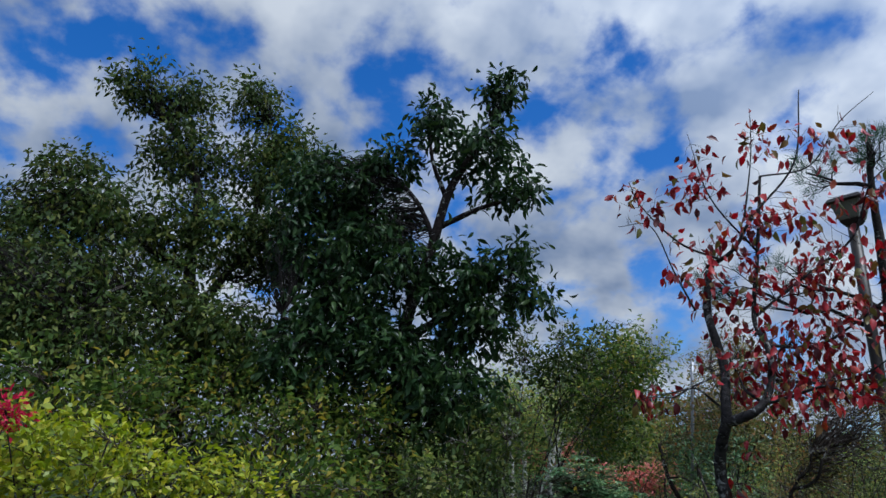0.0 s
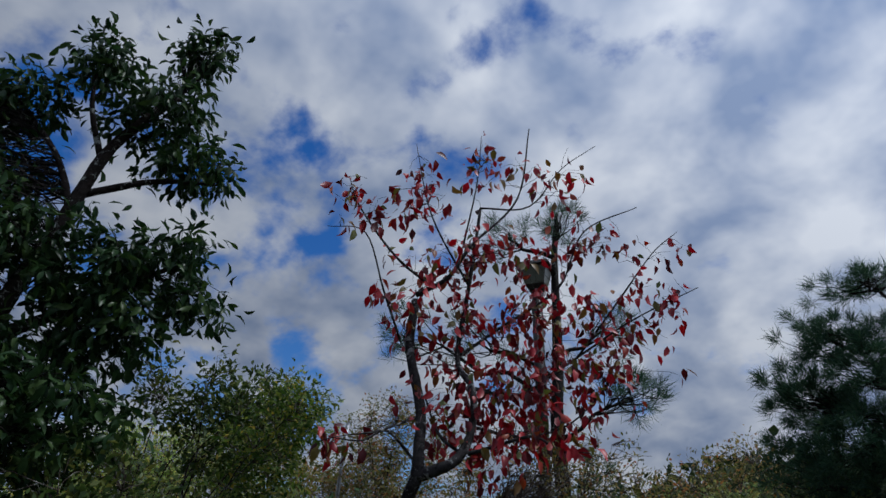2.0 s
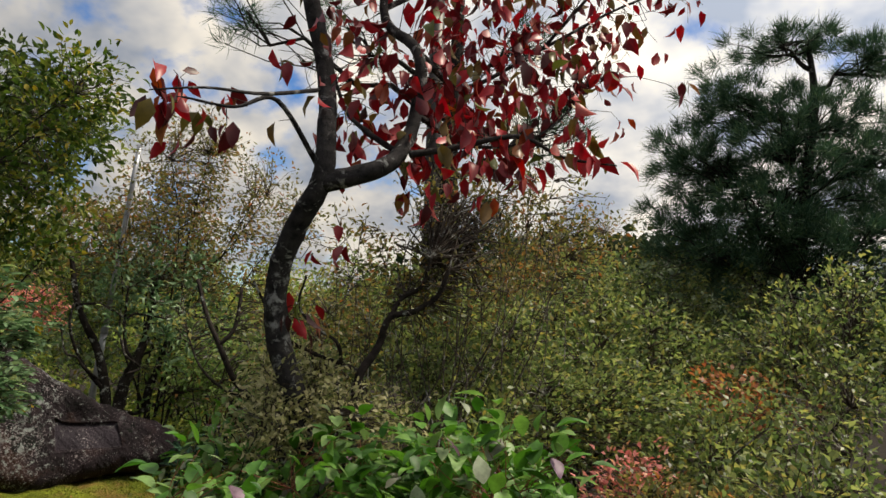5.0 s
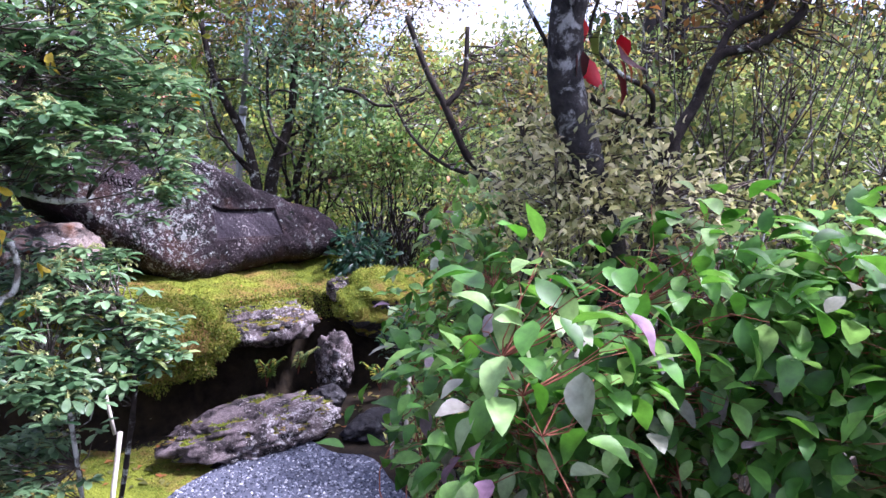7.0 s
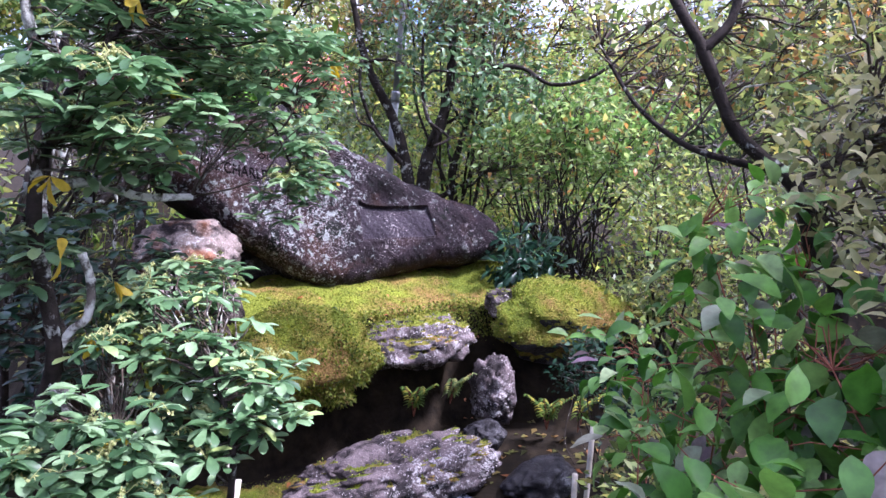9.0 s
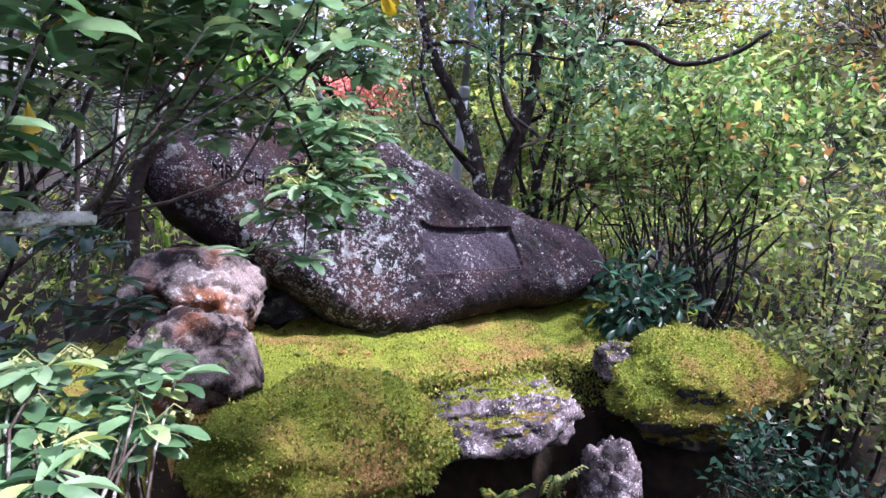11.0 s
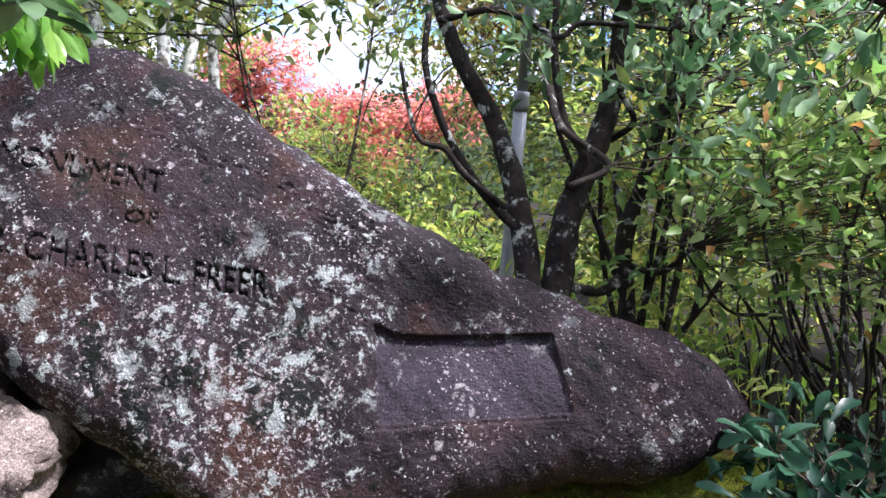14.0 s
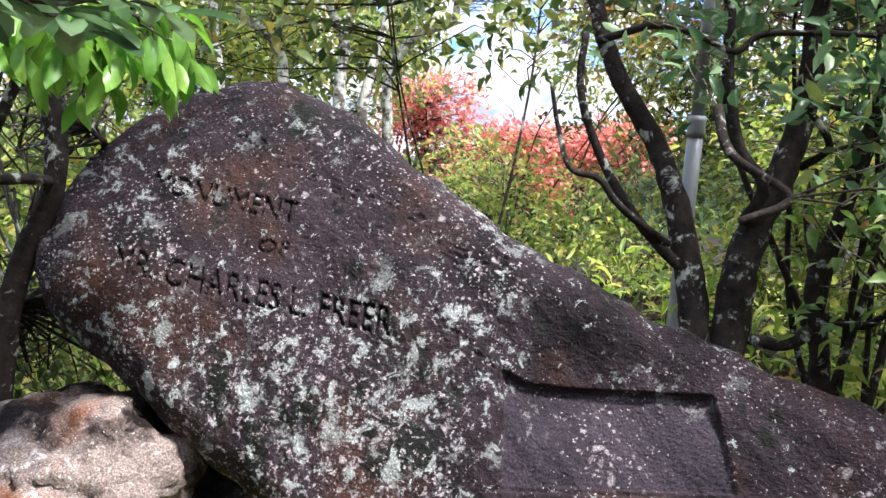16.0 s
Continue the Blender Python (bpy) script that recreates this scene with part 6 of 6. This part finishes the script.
grow("thicket_shrub", (-3.2, 7.6, 0.5), "bright yellow-green leafy shrub beyond the leaning tree", [((-3.17, 7.70, 1.62), 0.35), ((-3.05, 7.83, 1.21), 0.35), ((-3.19, 7.63, 0.91), 0.3), ((-3.50, 7.45, 1.10), 0.28), ((-3.05, 7.90, 1.95), 0.35), ((-2.75, 7.60, 1.50), 0.3)], L_YELLOW, 0.06, 6, 3.5, 9, 0.006)
grow("background_tree", (-5.4, 9.2, 0.4), "light-leaved tree with yellow and green leaves beside the maple", [((-5.50, 9.05, 2.90), 0.45), ((-5.25, 9.30, 2.55), 0.45), ((-5.95, 8.80, 2.95), 0.38), ((-5.75, 8.90, 2.50), 0.3)], L_YELLOW, 0.06, 6, 2.6, 5, 0.006)
grow("autumn_shrub", (-5.6, 7.6, 0.3), "autumn-tinted shrub in green and ochre", [((-4.43, 7.86, 2.86), 0.6), ((-3.86, 8.53, 3.28), 0.6), ((-3.33, 8.46, 2.74), 0.6), ((-4.60, 8.75, 2.95), 0.6)], L_BROWN, 0.07, 8, 5, 4, 0.008)
grow("low_shrub", (-1.15, 5.85, 0.1), "low leafy green plants on the soil beyond the mossy boulder", [((-1.36, 5.80, 0.42), 0.22), ((-1.08, 5.92, 0.40), 0.25), ((-0.80, 5.66, 0.35), 0.25), ((-0.50, 5.78, 0.20), 0.28), ((-1.05, 5.60, 0.62), 0.2), ((-0.62, 5.80, 0.62), 0.25)], L_SHRUB, 0.045, 6, 5, 9, 0.006)
grow("low_shrub", (-0.9, 3.6, -0.1), "low leafy shrub between the stake and the bush", [((-0.75, 3.5, 0.25), 0.3), ((-0.5, 3.2, 0.4), 0.3), ((-0.9, 4.0, 0.3), 0.25)], L_SHRUB, 0.04, 7, 6, 8, 0.008)
grow("thicket_shrub", (-6.50, 5.37, 0.68), "light green leafy shrub beyond the monument", [((-6.44, 7.02, 2.43), 0.45), ((-6.74, 7.65, 2.90), 0.45), ((-6.22, 6.16, 2.40), 0.45), ((-6.19, 4.90, 2.12), 0.5), ((-6.48, 5.42, 2.41), 0.5), ((-6.12, 4.72, 1.72), 0.45), ((-6.77, 6.14, 2.70), 0.5), ((-6.79, 6.80, 2.90), 0.5), ((-6.00, 4.81, 1.22), 0.5), ((-5.63, 4.64, 0.73), 0.5)], L_YELLOW, 0.07, 7, 5.5, 12, 0.008)
grow("thicket_shrub", (-5.28, 7.55, 0.33), "leafy shrub with yellow and green leaves beyond the monument", [((-6.28, 7.93, 1.76), 0.5), ((-5.29, 7.54, 1.30), 0.45), ((-4.87, 7.66, 1.39), 0.4), ((-5.55, 7.55, 1.55), 0.4), ((-4.46, 7.75, 1.10), 0.4), ((-4.40, 8.32, 2.27), 0.45)], L_YELLOW, 0.06, 6, 3.0, 12, 0.007)
grow("thicket_shrub", (-3.19, 8.01, 0.22), "light green leafy shrub beyond the leaning tree", [((-3.15, 7.81, 1.35), 0.5), ((-3.42, 7.69, 1.05), 0.4), ((-2.73, 7.11, 0.92), 0.35), ((-4.18, 8.42, 1.70), 0.5), ((-3.90, 8.57, 2.24), 0.5), ((-3.39, 8.36, 1.82), 0.5), ((-2.87, 7.06, 0.63), 0.3)], L_YELLOW, 0.06, 6, 3.0, 12, 0.007)
grow("thicket_shrub", (-2.03, 8.66, 0.24), "light green leafy thicket beyond the monument", [((-2.87, 8.49, 1.72), 0.55), ((-2.12, 8.65, 2.03), 0.6), ((-1.48, 8.40, 2.03), 0.6), ((-2.18, 8.13, 1.12), 0.5), ((-1.60, 7.99, 1.14), 0.5), ((-2.71, 8.02, 0.84), 0.45), ((-1.28, 7.60, 0.71), 0.45), ((-3.45, 8.83, 2.22), 0.5)], L_YELLOW, 0.06, 6, 2.8, 12, 0.007)
grow("thicket_shrub", (-4.84, 8.44, 0.86), "leafy thicket behind the monument", [((-4.29, 8.73, 2.18), 0.7), ((-3.26, 8.63, 2.26), 0.7), ((-2.42, 8.87, 2.16), 0.7), ((-1.66, 8.50, 1.69), 0.6), ((-4.48, 8.07, 1.54), 0.5), ((-1.01, 8.55, 1.69), 0.7), ((-0.33, 8.54, 1.94), 0.7), ((-0.65, 8.55, 1.10), 0.5), ((-0.10, 8.60, 1.05), 0.5), ((-1.20, 8.30, 1.05), 0.45)], L_SHRUB, 0.075, 7, 2.4, 12, 0.008)
grow("thicket_shrub", (0.58, 7.78, 1.16), "olive thicket beyond the red-leaved tree", [((0.26, 7.82, 2.09), 0.6), ((0.99, 7.71, 2.09), 0.6), ((1.65, 7.53, 2.08), 0.6), ((0.83, 6.72, 1.44), 0.5), ((1.42, 6.03, 1.39), 0.5), ((-0.53, 7.85, 2.25), 0.6), ((-1.18, 7.81, 2.24), 0.6)], L_SHRUB, 0.065, 7, 3.0, 12, 0.02)

# the red maple far behind the monument
shrub("red_maple", (-7.16, 9.19, -0.56), "spreading maple in coral-red autumn leaf behind the monument", [((-7.66, 8.60, 2.57), (0.6, 0.6, 0.35)), ((-7.28, 9.07, 2.10), (0.7, 0.7, 0.3)), ((-6.86, 9.50, 2.05), (0.6, 0.6, 0.25)), ((-6.34, 9.96, 2.04), (0.5, 0.5, 0.25)), ((-6.80, 9.28, 1.62), (0.6, 0.6, 0.2)), ((-7.80, 8.41, 2.33), (0.4, 0.4, 0.3)), ((-6.16, 10.10, 2.16), (0.5, 0.5, 0.3)), ((-6.93, 9.08, 1.78), (0.6, 0.6, 0.2))],
      L_SCARLET, 0.065, 8, 9, stems=8, stem_r=0.02, category="maple", shape=BROAD, width=0.6, flat=0.8)

# slim trunks behind the monument
for px in ([(-5.60, 5.56, 2.00), (-5.61, 5.54, 2.37), (-5.61, 5.53, 2.81)], [(-5.82, 6.06, 2.08), (-5.84, 6.02, 2.43), (-5.93, 5.81, 2.62), (-5.97, 5.71, 2.88)], [(-5.49, 6.27, 1.99), (-5.47, 6.30, 2.41), (-5.50, 6.24, 2.57), (-5.55, 6.15, 2.87)],
           [(-5.76, 6.60, 1.94), (-5.72, 6.66, 2.36), (-5.66, 6.76, 2.78), (-5.64, 6.78, 3.11)], [(-5.83, 6.86, 1.93), (-5.82, 6.87, 2.36), (-5.71, 7.03, 2.64), (-5.57, 7.22, 2.73), (-5.54, 7.25, 2.96)]):
    px = np.array(px)
    foot = np.array([px[0][0], px[0][1], ground_height(px[0][0], px[0][1]) - 0.05])
    plant("slim_tree", foot, "slim pale-barked tree behind the monument", "tree", [(np.vstack([foot, px]), 0.045, 0.022)], [(px[-1] + np.array([0, 0, 0.4]), 0.4), (px[-1] + np.array([0.3, 0.3, 0.1]), 0.35)], L_YELLOW, 0.06, 6, 3, bark=PALE_BARK, group="slim trees behind the monument", shape=BROAD)

# small plants in the hollow
def fern_plant(foot, tall, turn, stems, leaf):
    """Arching stems with leaves in pairs."""
    foot = np.asarray(foot, float)
    root = empty("small_fern_plant", foot, "small plant with paired narrow leaves growing between rocks", "plant", "small plants between the rocks")
    for i in range(stems):
        a = turn + (i - (stems - 1) / 2) * 0.6
        out = np.array([math.cos(a), math.sin(a), 0.0])
        line = curve_through([foot, foot + out * tall * 0.2 + np.array([0, 0, tall * 0.6]), foot + out * tall * 0.65 + np.array([0, 0, tall])], 7)
        b = Buf()
        tube(b, line, 0.0022, 0.0010, 5)
        b.make("stem", RED_STEM, root)
        b = Buf()
        side = np.array([-out[1], out[0], 0.0])
        seats = line[4:]
        for sign in (-1, 1):
            leaves(b, seats, np.repeat((side * sign + out * 0.45)[None], len(seats), 0), np.linspace(0.048, 0.026, len(seats)), 0.40, LONG, 0.97)
        leaves(b, line[-1:], out[None] + np.array([0, 0, 0.1]), 0.03, 0.4, LONG, 0.97)
        b.make("frond", leaf, root)


fern_plant(by_stone(0.20, 0.80, 0.04), 0.20, -0.9, 3, L_UNDER)
fern_plant(by_stone(0.40, 0.80, 0.08), 0.17, -0.5, 3, L_SHRUB)
fern_plant(by_stone(0.86, 1.0, -0.06), 0.22, -1.2, 4, L_UNDER)
fern_plant(by_stone(1.02, 1.05, -0.08), 0.26, -0.4, 4, L_UNDER)
fern_plant(by_stone(-0.20, 0.62, 0.52), 0.08, -0.8, 3, L_DARK)
fern_plant(by_stone(-0.75, 0.55, 0.52), 0.16, -0.6, 4, L_THIN)


# ---- ground cover ----
def hanging_moss():
    """Shaggy moss on the boulder that bulges out of the bank, hanging below its belly."""
    n = 16000
    way = unit(rng.normal(0, 1, (n, 3)))
    lump = 1 + 0.10 * np.sin(7 * way[:, 0] + 2) * np.cos(6 * way[:, 2]) + 0.07 * np.sin(15 * way[:, 0] + 11 * way[:, 2])
    keep = (way[:, 1] > -0.25) & (way[:, 2] > -0.85 + 0.25 * np.sin(9 * way[:, 0]))
    way, lump = way[keep], lump[keep]
    size = lump[:, None] * np.array((0.37, 0.25, 0.20)) * rng.uniform(0.90, 1.05, (len(way), 1))
    p = by_stone(-0.39, 0.78, 0.39) + (way * size)[:, :1] * ALONG + (way * size)[:, 1:2] * FRONT + (way * size)[:, 2:] * np.array((0, 0, 1.0))
    p[:, 2] -= np.maximum(0, -way[:, 2]) * rng.uniform(0, 0.07, len(p))
    bf = Buf()
    leaves(bf, p, rng.normal(0, 0.6, p.shape) + FRONT * 0.5 + np.array([0, 0, -0.35]), rng.uniform(0.010, 0.024, len(p)), 0.55, SMALL, 0.5)
    tagged(bf.make("hanging_moss", MOSS_BLADE), "shaggy yellow-green moss hanging over the bank", "moss", kind="stuff")


def moss_fringe():
    """Tufts along the broken lip of the bank."""
    n = 9000
    a, z = rng.uniform(0.0, 1.35, n), rng.uniform(0.34, 0.55, n)
    keep = z > 0.36 + 0.07 * np.sin(a * 17.0) + 0.05 * np.sin(a * 41.0)
    a, z = a[keep], z[keep]
    k = np.clip((z + 0.12) / 0.64, 0, 1)
    edge = 0.64 + 0.05 * np.sin(a * 8.0) + 0.22 * smooth(a, 0.8, 1.1)
    b = edge - 0.11 * k + rng.normal(0.008, 0.014, len(a))
    p = np.stack([by_stone(x, y, h) for x, y, h in zip(a, b, z)])
    bf = Buf()
    leaves(bf, p, rng.normal(0, 0.6, p.shape) + FRONT * 0.5 + np.array([0, 0, -0.3]), rng.uniform(0.008, 0.02, len(p)), 0.55, SMALL, 0.4)
    tagged(bf.make("moss_fringe", MOSS_BLADE), "ragged fringe of moss along the lip of the bank", "moss", kind="stuff")


hanging_moss()
moss_fringe()
grow("background_tree", (-6.59, 6.53, 1.11), "grey-stemmed leafy tree behind the monument", [((-6.56, 5.86, 2.52), 0.45), ((-6.63, 6.67, 2.61), 0.45), ((-6.46, 7.34, 2.88), 0.4), ((-6.98, 6.36, 2.86), 0.5), ((-7.51, 5.66, 2.45), 0.5), ((-7.31, 5.94, 2.95), 0.5), ((-7.85, 5.19, 2.04), 0.6), ((-7.90, 4.95, 1.0), 0.7)], L_SHRUB, 0.07, 6, 4.5, 9, 0.010)


def leaf_litter():
    n = 9000
    x, y = rng.uniform(-5, 3, n), rng.uniform(0.5, 8, n)
    off = (x + 1.58) ** 2 / 0.4 + (y - 3.3) ** 2 / 1.1 > 1
    x, y = x[off], y[off]
    fwd = (x - STONE[0]) * FRONT[0] + (y - STONE[1]) * FRONT[1]
    thin = (fwd < 0.0) | (fwd > 0.72) | (rng.uniform(0, 1, len(x)) < 0.03)
    x, y = x[thin], y[thin]
    p = np.stack([x, y, ground_height(x, y) + 0.006], -1)
    bf = Buf()
    leaves(bf, p, rng.normal(0, 1, p.shape) * np.array([1, 1, 0.15]), rng.uniform(0.03, 0.07, len(p)), 0.5, SMALL, 0.9)
    tagged(bf.make("leaf_litter", L_BROWN), "fallen brown and green leaves on the soil", "leaf litter", kind="stuff")


leaf_litter()


def moss_leaves():
    """A few fallen leaves lying on the moss."""
    n = 26
    a, f = rng.uniform(-0.6, 1.0, n), rng.uniform(0.3, 0.6, n)
    p = STONE + a[:, None] * ALONG + f[:, None] * FRONT
    p[:, 2] = ground_height(p[:, 0], p[:, 1]) + 0.012
    for at in p:
        b = Buf()
        leaves(b, at[None], rng.normal(0, 1, (1, 3)) * np.array([1, 1, 0.2]), rng.uniform(0.025, 0.045), 0.45, BROAD, 0.9)
        tagged(b.make("fallen_leaf", L_ORANGE, origin=at), "dry orange-brown leaf lying on the moss", "leaf", "fallen leaves on the moss")


moss_leaves()


def bamboo_grass():
    """Knee-high bamboo grass over the ground beyond the monument."""
    n = 10500
    x, y = rng.uniform(-9, 1.0, n), rng.uniform(4.5, 12, n)
    fwd = (x - STONE[0]) * FRONT[0] + (y - STONE[1]) * FRONT[1]
    far = (fwd < -0.45) & (ripple(x, y, 1.3, 4.0) > -0.35)
    x, y = x[far], y[far]
    z = ground_height(x, y) + rng.uniform(0.02, 0.55, len(x)) * (0.6 + 0.4 * ripple(x, y, 2.0))
    p = np.stack([x, y, z], -1)
    bf = Buf()
    leaves(bf, p, rng.normal(0, 0.7, p.shape) + np.array([0, 0, 0.15]), rng.uniform(0.07, 0.15, len(p)), 0.22, LONG, 0.7)
    stalk = p[::5]
    many_tubes(bf, twig_lines(np.c_[stalk[:, :2], ground_height(stalk[:, 0], stalk[:, 1]) - 0.02], stalk, 0.04), np.full(len(stalk), 0.003), 0.002)
    tagged(bf.make("bamboo_grass", L_BAMBOO), "light green bamboo grass beyond the monument", "grass", kind="stuff")


bamboo_grass()

# ---- the distance ----
def hill(name, centre, radii, height, label):
    n = 40
    g = np.linspace(-1, 1, n)
    gx, gy = np.meshgrid(g, g, indexing="ij")
    r = np.hypot(gx, gy)
    z = height * np.maximum(0, 1 - r**2) ** 0.8 + 0.05 * height * ripple(gx, gy, 7.0) * (r < 0.95) - 1.0
    v = np.stack([centre[0] + gx * radii[0], centre[1] + gy * radii[1], z], -1).reshape(-1, 3)
    i, j = np.meshgrid(np.arange(n - 1), np.arange(n - 1), indexing="ij")
    q = np.stack([i * n + j, (i + 1) * n + j, (i + 1) * n + j + 1, i * n + j + 1], -1).reshape(-1, 4)
    b = Buf()
    b.add(v, q)
    tagged(b.make(name, L_FAR), label, "hill", kind="structure")
    b = Buf()
    pick = v[rng.integers(0, len(v), 6000)]
    pick = pick[pick[:, 2] > 0] + rng.normal(0, 1, (int((pick[:, 2] > 0).sum()), 3)) * np.array([radii[0] / n, radii[1] / n, 0.25])
    for _ in range(3):
        leaves(b, pick + rng.normal(0, 0.6, pick.shape), rng.normal(0, 1, pick.shape) + np.array([0, 0, 0.6]), rng.uniform(0.4, 0.85, len(pick)), 0.7, SMALL, 0.4)
    tagged(b.make("far_woods", L_FAR), "distant mixed woods on the " + label.split(" ", 1)[1], "woods", kind="stuff")


hill("backdrop_hill", (9, 45), (24, 14), 9.5, "dark wooded hill beyond the garden")
hill("backdrop_hill", (-45, 50), (45, 18), 9.0, "green wooded hillside far behind the maple")
hill("backdrop_hill", (-55, -5), (18, 40), 8.0, "wooded slope beyond the tall trees")
hill("backdrop_hill", (45, 5), (18, 45), 8.0, "wooded slope beyond the garden")
hill("backdrop_hill", (0, -50), (50, 18), 9.0, "wooded slope behind the path")
